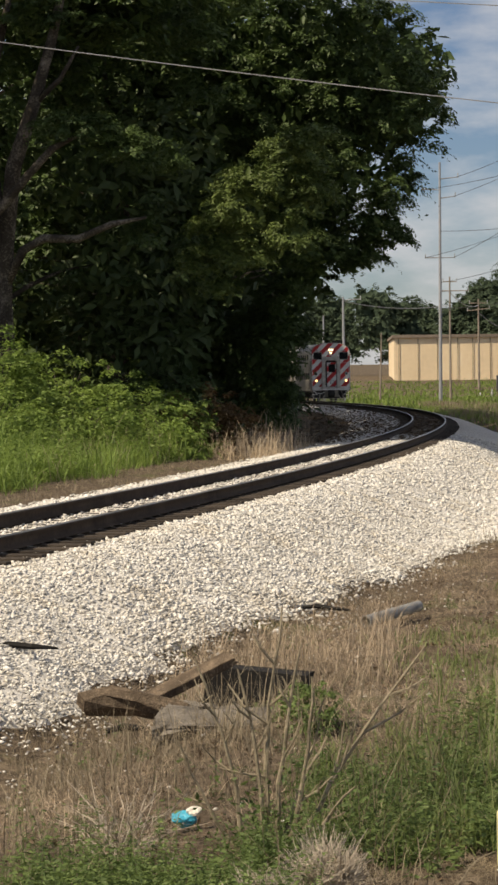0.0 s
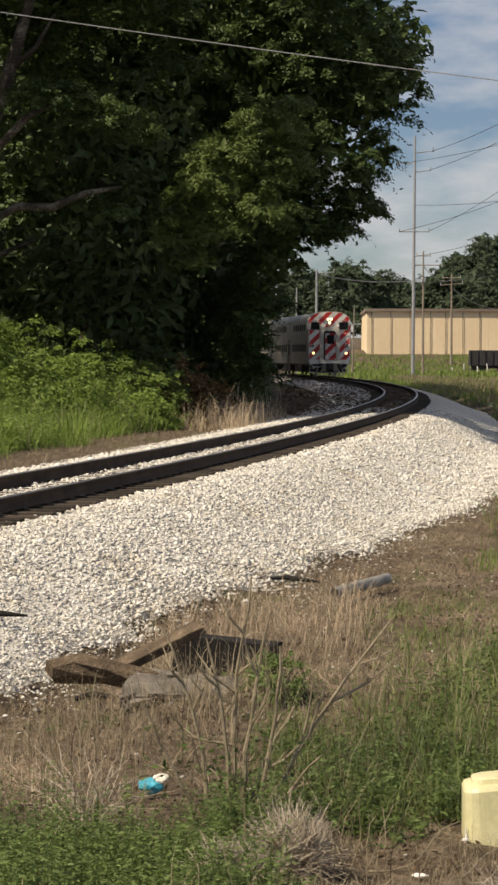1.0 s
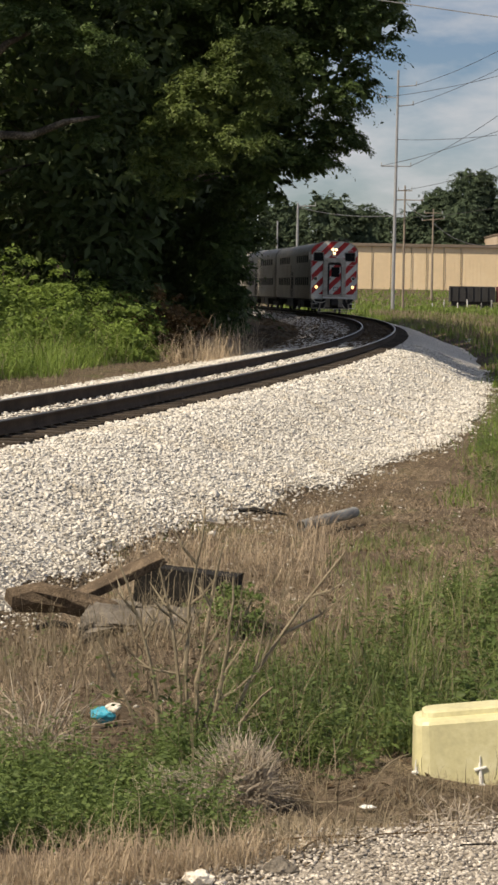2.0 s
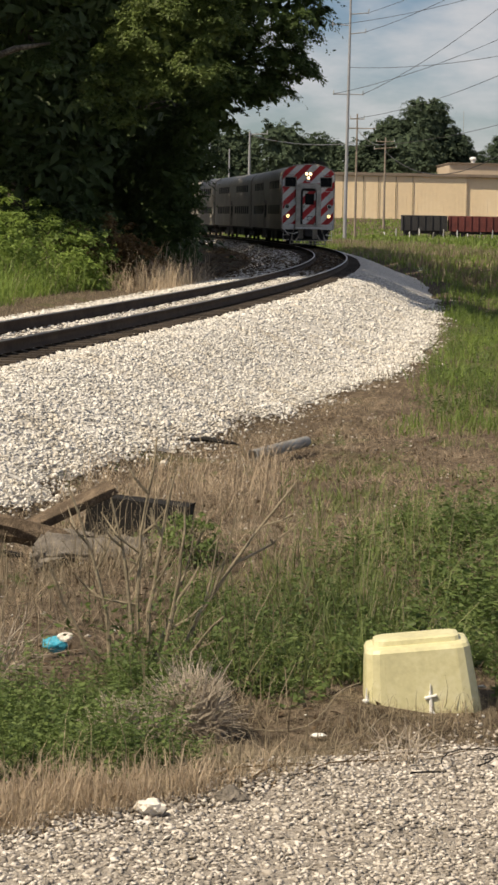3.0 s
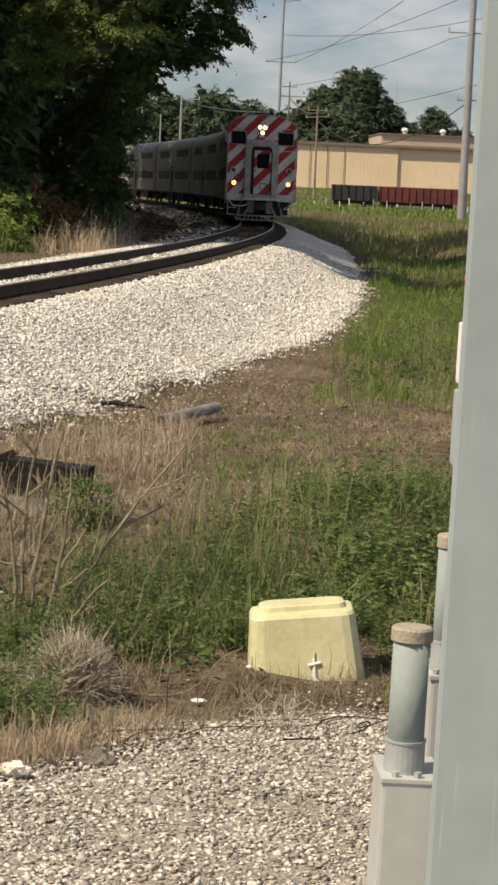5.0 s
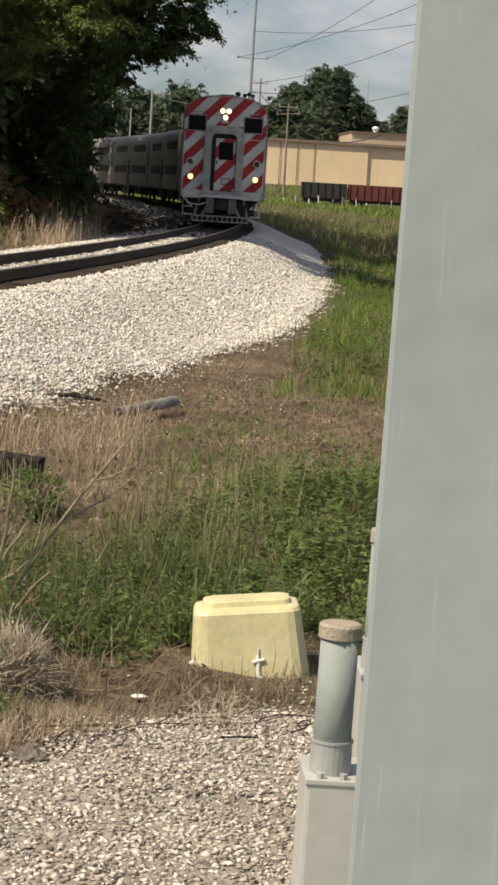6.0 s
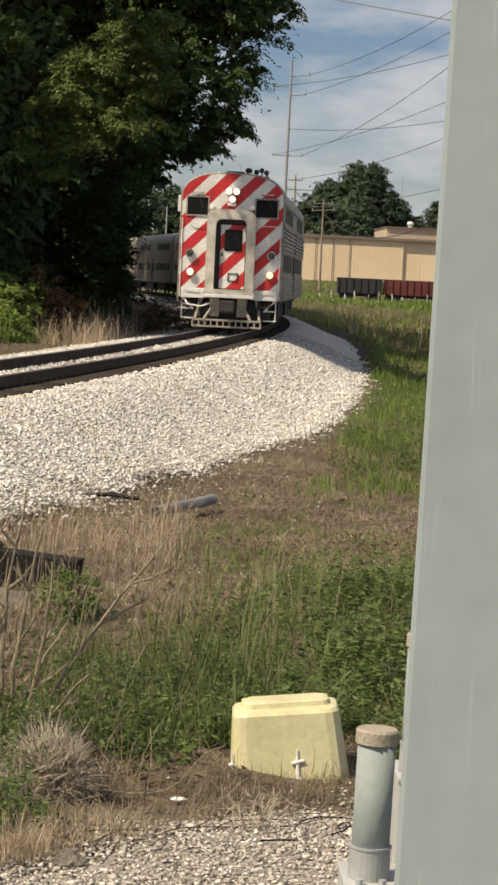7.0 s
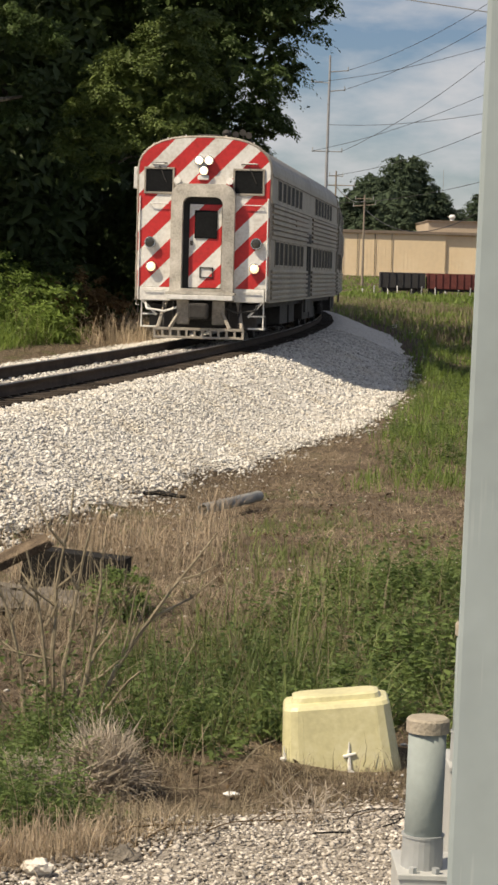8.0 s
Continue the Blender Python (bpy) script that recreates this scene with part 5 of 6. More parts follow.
    # tan grass along the gravel's edge
    e = tufts(rng, 1900, 15, (-1.9, 0.0, 7.6, 9.8), 0.045, lambda x, y: (y > gravel_edge(x) - 0.05) & (y < gravel_edge(x) + 0.85 * np.clip(-0.15 - x * 0.9, 0.05, 0.75)))
    scatter("dry_grass", rng, "tan dry grass along the gravel edge", e, 0.155, 0.0034, M["straw_pale"], 0.8, arch=True)
    e = tufts(rng, 620, 11, (-0.6, 2.2, 8.8, 12.0), 0.06, lambda x, y: (y > gravel_edge(x) - 0.12) & (y < gravel_edge(x) + 1.2))
    scatter("dry_grass", rng, "tan dry grass round the yellow tote", e, 0.10, 0.0045, M["straw"], 0.8, arch=True)
    scatter("dry_grass", rng, "flattened straw before the yellow tote", tufts(rng, 1500, 12, (-0.7, 2.0, 8.8, 12.2), 0.08, lambda x, y: y > gravel_edge(x) - 0.1), 0.13, 0.0055, M["straw"], 0.2, flat=True)
    # green weeds in the hollow
    lush = lambda x, y: (mottle(x, y, 0.95, 4) + 0.6 * mottle(x, y, 0.36, 7) + 1.0 * step(-0.1, 1.9, x) - 0.8 * step(-0.6, -1.1, x) * step(11.0, 11.6, y) > 0.50)
    deep = lambda x, y: (y > 11.2) & (y < 14.6 + 5.2 * step(-0.2, 1.5, x))
    spare = lambda x, y: ~((np.abs(x + 1.17) < 0.26) & (y > 11.0) & (y < 12.62)) & ~((np.abs(x + 0.43) < 0.26) & (y > 10.0) & (y < 11.2))
    mid = both(wedge, near_side(4.6, 30), deep, clear, spare)
    scatter("green_grass", rng, "fresh green grass in the hollow", tufts(rng, 1100, 12, (-2.6, 4.2, 11.2, 20), 0.06, both(mid, lush)), 0.15, 0.008, M["grass"], 0.5, arch=True)
    scatter("green_grass", rng, "tall loose green grass in the hollow", tufts(rng, 300, 14, (0.0, 4.2, 12.6, 19), 0.05, both(wedge, clear, thin(0.5, 6, 0.1))), 0.36, 0.008, M["grass"], 0.35, arch=True)
    plants("leafy_weeds", rng, "low leafy green weeds in the hollow", tufts(rng, 1500, 1, (-2.8, 4.2, 11.2, 19.6), 0.0, both(mid, lush)), 0.19, 0.031, M["weed"])
    plants("leafy_weeds", rng, "tall bright green weeds in the hollow", tufts(rng, 700, 1, (0.7, 4.0, 13.0, 19.0), 0.0, both(wedge, clear, thin(0.55, 9, -0.05), lambda x, y: x > 0.75 + 0.13 * (y - 12))), 0.40, 0.040, M["weed"], 7, 11, 0.16)
    plants("leafy_weeds", rng, "loose dark green weeds behind the yellow tote", tufts(rng, 190, 1, (-0.55, 0.9, 11.6, 15.0), 0.0, both(wedge, clear, thin(0.45, 14, -0.2))), 0.26, 0.030, M["weed"], 7, 10, 0.14)
    plants("leafy_weeds", rng, "dark green weeds at the bank's foot", tufts(rng, 420, 1, (-1.9, -0.35, 9.0, 12.2), 0.0, both(beyond, spare, lambda x, y: (y > gravel_edge(x) + 0.6) & (y < 12.2 - 1.1 * step(-0.75, -1.0, x)))), 0.26, 0.0205, M["weed"], 8, 13, 0.12)
    plants("leafy_weeds", rng, "scattered small green weeds on the bare belt", tufts(rng, 330, 1, (-2.6, 4, 12.5, 30), 0.0, both(belt, wedge, thin(0.8, 41, 0.1))), 0.13, 0.025, M["weed"], 5, 6, 0.1)
    scatter("dry_grass", rng, "thin dead stalks among the weeds", tufts(rng, 420, 6, (-2.4, 3.0, 10.2, 18), 0.12, both(wedge, spare, lambda x, y: (x < 0.0) | (y > 12.7))), 0.44, 0.005, M["straw"], 0.4, arch=True)
    scatter("green_grass", rng, "loose green blades among the weeds", tufts(rng, 240, 10, (-0.6, 1.0, 12.0, 15.5), 0.07, both(wedge, clear)), 0.26, 0.006, M["grass"], 0.5, arch=True)
    # the grassy right bank and the far meadow
    scatter("green_grass", rng, "patchy green grass on the bare belt", tufts(rng, 1500, 10, (0.2, 6, 18, 34), 0.10, both(near_side(5.4, 30), wedge, thin(1.0, 5, 0.3))), 0.13, 0.009, M["grass"], 0.6, arch=True)
    right = lambda x, y: off_track(x, y) > foot_of(x, y) + 0.25 + 1.9 * step(46, 33, y)
    scatter("green_grass", rng, "rough green grass beside the ballast", tufts(rng, 3000, 11, (0.5, 14, 30, 76), 0.15, both(right, wedge)), 0.26, 0.014, M["bank"], 0.6, arch=True)
    plants("leafy_weeds", rng, "darker weeds beside the ballast", tufts(rng, 2300, 1, (1.5, 14, 33, 95), 0.0, both(right, wedge, thin(1.5, 2, -0.3))), 0.36, 0.036, M["weed"], 6, 11, 0.3)
    scatter("green_grass", rng, "rough meadow grass along the line", tufts(rng, 3600, 10, (4, 30, 66, 200), 0.45, both(lambda x, y: off_track(x, y) > 4.9, wedge)), 0.40, 0.05, M["bank"], 0.6)
    scatter("green_grass", rng, "far rough grass before the warehouse", tufts(rng, 1600, 10, (-2, 50, 200, 374), 0.9, both(near_side(6.0, 90), wedge)), 0.5, 0.16, M["bank"], 0.7)
    scatter("dry_grass", rng, "tan seeding grass in the meadow", tufts(rng, 2600, 10, (8, 24, 100, 230), 0.5, both(near_side(5.5, 18), wedge, thin(5.0, 1, -0.25))), 0.5, 0.05, M["straw"], 0.5)
    # far side of the track: dry verge, then tall weeds and a bush
    scatter("dry_grass", rng, "dry tan grass on the far verge", tufts(rng, 2200, 12, (-12, -1, 40, 86), 0.14, both(near_side(-6.6, -3.7), wedge)), 0.17, 0.010, M["straw"], 1.1)
    scatter("dry_grass", rng, "upright dry grass plumes at the shade's edge", tufts(rng, 170, 20, (-5.4, -0.6, 68, 80), 0.20, near_side(-5.2, -3.4)), 0.8, 0.015, M["straw_pale"], 0.5, arch=True)
    bank = both(near_side(-14, -5.9), wedge, lambda x, y: y < 78 - 0.5 * (x + 12))
    scatter("tall_weeds", rng, "tall fresh green weeds on the far bank", tufts(rng, 2600, 18, (-14, -3, 44, 80), 0.22, bank), 0.62, 0.024, M["bank"], 0.45, "weeds", arch=True)
    plants("tall_weeds", rng, "leafy green weeds among the tall bank grass", tufts(rng, 1500, 1, (-14, -3, 44, 80), 0.0, both(bank, thin(1.2, 51, -0.4))), 0.95, 0.075, M["bank"], 6, 9, 0.35)
    scatter("dry_grass", rng, "dead straw stems in the bank weeds", tufts(rng, 260, 8, (-13, -3, 46, 78), 0.25, bank), 0.9, 0.014, M["straw"], 0.35, arch=True)


def build_bank_bushes():
    rng = np.random.default_rng(31)
    for x, y, z, s, mat, lab in (
        (-10.6, 66, 2.2, 1.15, "bank", "leafy bright green bush on the far bank"),
        (-9.0, 70, 1.7, 1.3, "bank", "rounded green bush on the far bank"),
        (-6.8, 72, 1.5, 1.35, "bank", "rounded green bush on the far bank"),
        (-8.0, 66, 0.9, 1.2, "bank", "tall green weed clump on the far bank"),
        (-10.0, 62, 0.8, 1.2, "bank", "tall green weed clump on the far bank"),
        (-6.2, 69, 0.7, 1.05, "bank", "tall green weed clump on the far bank"),
        (-5.0, 74, 1.3, 1.1, "reddish", "bush with rusty dead leaves at the wood's edge"),
        (-12.2, 68, 2.2, 1.6, "bank", "leafy bright green bush on the far bank"),
    ):
        b = thing("bush", lab, "bush", group="bushes on the bank")
        g = float(land(x, y))
        for k in range(7):
            bm = bmesh.new()
            a = k * 0.9
            tube(bm, [(x, y, g - 0.1), (x + 0.4 * s * math.cos(a), y + 0.4 * s * math.sin(a), g + 0.5 * z + 0.3), (x + 0.8 * s * math.cos(a), y + 0.8 * s * math.sin(a), g + z + 0.4)], [0.03, 0.02, 0.008], 5)
            part("stem", bm, M["bark"], b)
        leaves_mesh("foliage", rng, clumps(rng, [(x, y, g + z * 0.75, 1.5 * s, 1.5 * s, 0.5 + 0.6 * z), (x - s, y + 0.5, g + z * 0.5, 1.1 * s, 1.2 * s, 0.4 + 0.5 * z), (x + s, y, g + z * 0.45, 1.1 * s, 1.2 * s, 0.4 + 0.5 * z)], 3.0, 42, 0.30, -0.9), 0.082, M[mat], b)


# ---------------------------------------------------------------- poles, wires, shed, wagons


def power_pole(x, y, base, top, arms, mat, radius, label, lean=0.0):
    p = thing("utility_pole", label, "utility pole", pose(x, y, base, 0, lean, 0), group="utility poles")
    bm = bmesh.new()
    bar(bm, (0, 0, float(land(x, y)) - base - 0.4), (0, 0, top - base), radius, radius * 0.55, 12)
    part("mast", bm, M[mat], p, smooth=False)
    for z, a, b, t in arms:
        z -= base
        bm = bmesh.new()
        bar(bm, (a, 0, z), (b, 0, z + t), 0.07, 0.05, 6)
        arm = part("cross_arm", bm, M[mat], p)
        for e, w in ((a, z), (b, z + t)):
            if abs(e) > 0.3:
                bm = bmesh.new()
                bar(bm, (e, 0, w - 0.1), (e, 0, w + 0.4), 0.06, 0.06, 6)
                part("insulator", bm, M["galv"], arm)
    return p


def cable(name, a, b, sag, radius, mat, label):
    a, b = Vector(a), Vector(b)
    pts = [a.lerp(b, k / 16) - Vector((0, 0, sag * 4 * (k / 16) * (1 - k / 16))) for k in range(17)]
    bm = bmesh.new()
    tube(bm, pts, [radius] * 17, 5)
    tagged(part(name, bm, M[mat]), label, "cable", "overhead cables")


def build_poles():
    power_pole(11.0, 250, -0.35, 25.5, [(23.7, 0, 2.0, 0.2), (21.6, 0, 1.7, 0.2), (22.6, -1.9, 0, -0.1), (15.1, -1.6, 1.6, 0)], "pole", 0.21, "tall pale steel transmission pole beside the line", 0.3)
    power_pole(0.45, 262, -0.5, 11.4, [(11.0, 0, 2.0, 0.1)], "pole", 0.20, "plain pale pole with a lamp arm behind the track")
    power_pole(-1.85, 262, -0.5, 9.3, [], "pole", 0.14, "short pale pole behind the track")
    power_pole(4.6, 262, -0.5, 7.2, [], "wood_pole", 0.13, "short leaning timber pole in the meadow", 1.5)
    power_pole(13.2, 272, 0.0, 14.0, [(12.3, -1.0, 2.2, 0.0), (13.4, -0.8, 0.8, 0)], "wood_pole", 0.16, "timber pole with a street lamp arm")
    power_pole(20.5, 335, 1.0, 13.5, [(12.9, -1.3, 1.3, 0), (11.8, -1.6, 1.6, 0.3)], "wood_pole", 0.2, "timber utility pole with two cross arms")
    power_pole(25.3, 200, -0.7, 27.5, [(19.9, -1.9, 1.9, 0), (15.6, -2.0, 2.0, 0), (9.8, -0.9, 0.9, 0)], "pole", 0.40, "grey steel pole with insulator arms beside the track", 0.3)
    power_pole(57.2, 600, 14.0, 30.0, [], "galv", 0.12, "thin far radio mast")
    for k, (x, z, z2) in enumerate(((13.0, 23.9, 15.7), (12.7, 21.8, 15.3), (9.1, 22.5, 14.1), (12.6, 15.1, 13.0), (9.4, 15.1, 11.6), (11.2, 18.0, 10.5), (11.2, 12.4, 9.3), (11.2, 9.5, 7.0))):
        near = (25.3 + (-1.8, 0.0, 1.8)[k % 3], 200, 1.67 + (z2 - 1.67) * 1.75)
        cable("overhead_cable", (x, 250, z), near, 0.7, 0.026, "wire", "thin grey overhead cable between tall poles")
        cable("overhead_cable", near, (40 + k, -60, z2 + 8), 2.0, 0.022, "wire", "thin grey overhead cable between tall poles")
    cable("overhead_cable", (25.3, 200, 9.6), (20.5, 335, 11.5), 3.6, 0.05, "wire", "slack dark service cable crossing before the shed")
    cable("overhead_cable", (0.45, 262, 10.9), (13.2, 272, 10.6), 0.6, 0.05, "wire_pale", "slack cable between small poles")
    cable("overhead_cable", (13.2, 272, 12.2), (20.5, 335, 12.6), 0.8, 0.05, "wire_pale", "slack cable between small poles")
    # the pale cable that crosses high before the great tree
    cable("overhead_cable", (-12.0, 46.0, 9.45), (9.0, 46.0, 6.55), 0.12, 0.011, "wire_pale", "pale overhead cable crossing before the great tree")
    cable("overhead_cable", (-6.0, 60.0, 12.3), (14.0, 60.0, 10.95), 0.1, 0.014, "wire_pale", "grey overhead cable high over the line")


def build_shed():
    y0, y1 = 380, 420
    b = thing("warehouse", "long tan sheet-metal warehouse with a flat brown roof", "warehouse", kind="")
    for x0, x1, name in ((9.2, 37.0, "wall"), (37.0, 92.0, "wall")):
        bm = bmesh.new()
        box(bm, x0, x1, y0 + (0 if x0 < 30 else 0.35), y1, 1.6, 8.75, 0.02)
        part("wall", bm, M["shed"], b)
        bm = bmesh.new()
        k = x0 + 0.3
        while k < x1:
            box(bm, k, k + 0.12, y0 - 0.02 + (0 if x0 < 30 else 0.35), y0 + 0.02 + (0 if x0 < 30 else 0.35), 1.7, 8.7)
            k += 0.62
        part("sheet_ribs", bm, M["shed"], b)
    for x in (10.0, 13.2, 16.4, 19.8, 22.3, 25.2, 28.0):
        bm = bmesh.new()
        bar(bm, (x, y0 - 0.14, 1.6), (x, y0 - 0.14, 8.7), 0.05, sides=6)
        part("downpipe", bm, M["shed_dark"], b)
    bm = bmesh.new()
    box(bm, 8.9, 92.3, y0 - 0.4, y1 + 0.4, 8.75, 9.25, 0.04)
    part("roof", bm, M["shed_roof"], b)
    bm = bmesh.new()
    box(bm, 34.7, 60.0, 388, 415, 9.25, 11.2, 0.04)
    part("upper_storey", bm, M["shed_upper"], b, "low upper storey of brown sheet")
    bm = bmesh.new()
    box(bm, 34.5, 60.2, 387.6, 415.4, 11.2, 11.35)
    part("upper_roof", bm, M["shed_roof"], b)
    for x in (38.8, 45.3):
        bm = bmesh.new()
        bar(bm, (x, 389, 11.2), (x, 389, 11.8), 0.35, sides=12)
        bmesh.ops.create_uvsphere(bm, u_segments=12, v_segments=6, radius=0.6, matrix=Matrix.Translation((x, 389, 12.0)) @ Matrix.Diagonal((1, 1, 0.7, 1)))
        part("roof_ventilator", bm, M["sign_white"], b, "white mushroom roof ventilator")


def build_wagons():
    for x0, x1, mat, lab in ((20.7, 26.6, "wagon_black", "black open goods wagon parked before the warehouse"), (26.9, 37.2, "wagon_red", "faded red open goods wagon parked before the warehouse")):
        g = float(land((x0 + x1) / 2, 300))
        w = thing("goods_wagon", lab, "goods wagon", group="goods wagons")
        bm = bmesh.new()
        box(bm, x0, x1, 299, 301.6, g + 0.85, 2.2, 0.05)
        part("tub", bm, M[mat], w)
        n = int((x1 - x0) / 0.9)
        for k in range(n + 1):
            x = x0 + 0.05 + (x1 - x0 - 0.1) * k / n
            bm = bmesh.new()
            box(bm, x - 0.06, x + 0.06, 298.88, 299.0, g + 0.85, 2.2)
            part("rib", bm, M[mat], w)
        bm = bmesh.new()
        for x in (x0 + 1.2, x1 - 1.2):
            for d in (-0.5, 0.5):
                bar(bm, (x + d, 299.2, g + 0.42), (x + d, 301.2, g + 0.42), 0.42, sides=14)
        box(bm, x0 + 0.3, x1 - 0.3, 299.4, 301.2, g + 0.5, g + 0.9)
        part("running_gear", bm, M["under"], w)
    rng = random.Random(4)
    f = thing("post_fence", "low fence of pale posts before the wagons", "fence")
    for k in range(15):
        x = 18 + k * 1.5 + rng.uniform(-0.2, 0.2)
        bm = bmesh.new()
        bar(bm, (x, 291 + rng.uniform(-1, 1), float(land(x, 291)) - 0.1), (x + rng.uniform(-0.1, 0.1), 291, float(land(x, 291)) + rng.uniform(0.6, 1.3)), 0.07, sides=6)
        part("post", bm, M["box_grey"], f)


# ---------------------------------------------------------------- things near the camera


def build_tote():
    """An upturned plastic tote: tapering walls, rounded corners, a raised panel on top."""
    m = pose(0.815, 12.0, -0.985, 0, -6.0, -1)
    t = thing("storage_tote", "upturned pale yellow plastic storage tote on dry grass", "storage tote", m)
    bm = bmesh.new()

    def ring(w, d, z, r):
        out = []
        for cx, cy, a0 in ((w - r, d - r, 0), (-w + r, d - r, 1), (-w + r, -d + r, 2), (w - r, -d + r, 3)):
            for k in range(4):
                a = (a0 + k / 3) * math.pi / 2
                out.append(bm.verts.new((cx + r * math.cos(a), cy + r * math.sin(a), z)))
        return out

    rings = [ring(*q) for q in ((0.322, 0.24, -0.05, 0.09), (0.316, 0.235, 0.02, 0.09), (0.284, 0.190, 0.352, 0.075), (0.274, 0.176, 0.370, 0.07), (0.252, 0.145, 0.377, 0.06), (0.236, 0.120, 0.379, 0.05), (0.230, 0.114, 0.404, 0.05), (0.208, 0.090, 0.411, 0.04))]
    for a, b in zip(rings, rings[1:]):
        for k in range(16):
            bm.faces.new((a[k], a[(k + 1) % 16], b[(k + 1) % 16], b[k]))
    bm.faces.new(rings[-1])
    part("shell", bm, M["tote"], t, smooth=False)
    # a faint rib down each end of the long wall
    for x in (-0.185, 0.20):
        bm = bmesh.new()
        bar(bm, (x * 1.06, -0.233, 0.01), (x, -0.192, 0.325), 0.004, 0.003, 6)
        part("rib", bm, M["tote"], t)
    for x, turned in ((0.045, 0), (-0.305, 70)):
        bm = bmesh.new()
        bar(bm, (-0.004, -0.012, 0.0), (0.0, 0.0, 0.135), 0.013, 0.008, 7)
        bar(bm, (-0.032, -0.008, 0.10), (0.034, -0.008, 0.112), 0.009, 0.007, 6)
        bar(bm, (0.0, -0.006, 0.12), (0.004, -0.004, 0.175), 0.005, 0.003, 6)
        bar(bm, (-0.004, -0.01, 0.03), (0.022, -0.016, 0.005), 0.010, 0.006, 6)
        o = part("handle_latch", bm, M["rope"], t, "white moulded latch")
        o.matrix_basis = pose(x, -0.232 if not turned else -0.19, 0.0, -5, 0, -turned)


def conduit(x, y, top, width, pipe_z, base_w):
    c = thing("conduit_post", "grey plastic conduit post with a tan cap on a steel box", "conduit post", pose(x, y, 0, 0, 0.8, 0), group="conduit posts")
    g = float(land(x, y))
    bm = bmesh.new()
    bar(bm, (0, 0, pipe_z - 0.02), (0, 0, top - 0.03), width * 0.44, sides=24)
    part("pipe", bm, M["pvc"], c, smooth=True)
    bm = bmesh.new()
    bar(bm, (0, 0, top - 0.038), (0, 0, top - 0.006), width / 2, sides=24)
    bar(bm, (0, 0, top - 0.006), (0, 0, top), width / 2, width * 0.45, 24)
    part("cap", bm, M["cap"], c)
    bm = bmesh.new()
    bar(bm, (0, 0, pipe_z), (0, 0, pipe_z + 0.085), width * 0.49, width * 0.475, sides=24)
    bar(bm, (0, 0, pipe_z + 0.085), (0, 0, pipe_z + 0.091), width * 0.50, sides=24)
    part("collar", bm, M["galv"], c, "pale metal collar")
    bm = bmesh.new()
    box(bm, -base_w / 2 - 0.012, base_w / 2 + 0.04, -0.09, 0.16, g - 0.05, pipe_z - 0.001, 0.012)
    part("base_box", bm, M["box_grey"], c, "grey painted steel base box")
    bm = bmesh.new()
    box(bm, -base_w / 2 - 0.015, base_w / 2 + 0.043, -0.094, 0.164, pipe_z - 0.012, pipe_z + 0.003, 0.003)
    part("base_lid", bm, M["box_grey"], c)
    for dx in (-0.03, 0.03):
        bm = bmesh.new()
        bar(bm, (dx, -0.075, pipe_z), (dx, -0.075, pipe_z + 0.018), 0.011, sides=6)
        part("bolt", bm, M["galv"], c)
    return c


def build_cabinet():
    conduit(0.676, 5.80, 0.505, 0.114, 0.105, 0.11)
    conduit(0.838, 6.35, 0.675, 0.085, 0.27, 0.07)
    c = thing("equipment_cabinet", "tall smooth grey-green painted steel equipment cabinet", "cabinet", pose(0.678, 5.2, 0, 0, 0.75, -9))
    bm = bmesh.new()
    g = float(land(1.2, 5.3))
    box(bm, 0.0, 0.95, 0.0, 0.5, g - 0.05, 2.75, 0.012)
    part("body", bm, M["cabinet"], c)
    bm = bmesh.new()
    box(bm, -0.04, 0.99, -0.04, 0.54, 2.75, 2.80, 0.01)
    part("lid", bm, M["cabinet"], c)


def build_mast():
    x, y = 1.04, 7.6
    g = float(land(x, y))
    m = thing("signal_mast", "weathered galvanised mast with meter boxes", "mast", pose(x, y, 0, 0, 0.6, 0))
    bm = bmesh.new()
    bar(bm, (0, 0, g - 0.1), (0, 0, 3.4), 0.045, 0.04, 16)
    part("post", bm, M["galv"], m)
    bm = bmesh.new()
    bar(bm, (0, 0, 1.372), (0, 0, 1.384), 0.049, sides=16)
    part("tape_band", bm, M["tag_red"], m, "red tape band")
    bm = bmesh.new()
    box(bm, -0.065, 0.10, -0.16, -0.046, 1.02, 1.23, 0.01)
    s = part("meter_box", bm, M["sign_white"], m, "white box with a round printed mark")
    bm = bmesh.new()
    bmesh.ops.create_cone(bm, cap_ends=False, segments=20, radius1=0.06, radius2=0.05, depth=0.004, matrix=Matrix.Translation((0.0, -0.163, 1.12)) @ Matrix.Rotation(math.pi / 2, 4, "X"))
    part("round_mark", bm, M["sign_black"], s)
    bm = bmesh.new()
    box(bm, -0.068, 0.10, -0.18, -0.046, 0.74, 1.0, 0.01)
    part("lower_box", bm, M["cabinet"], m, "grey steel box")


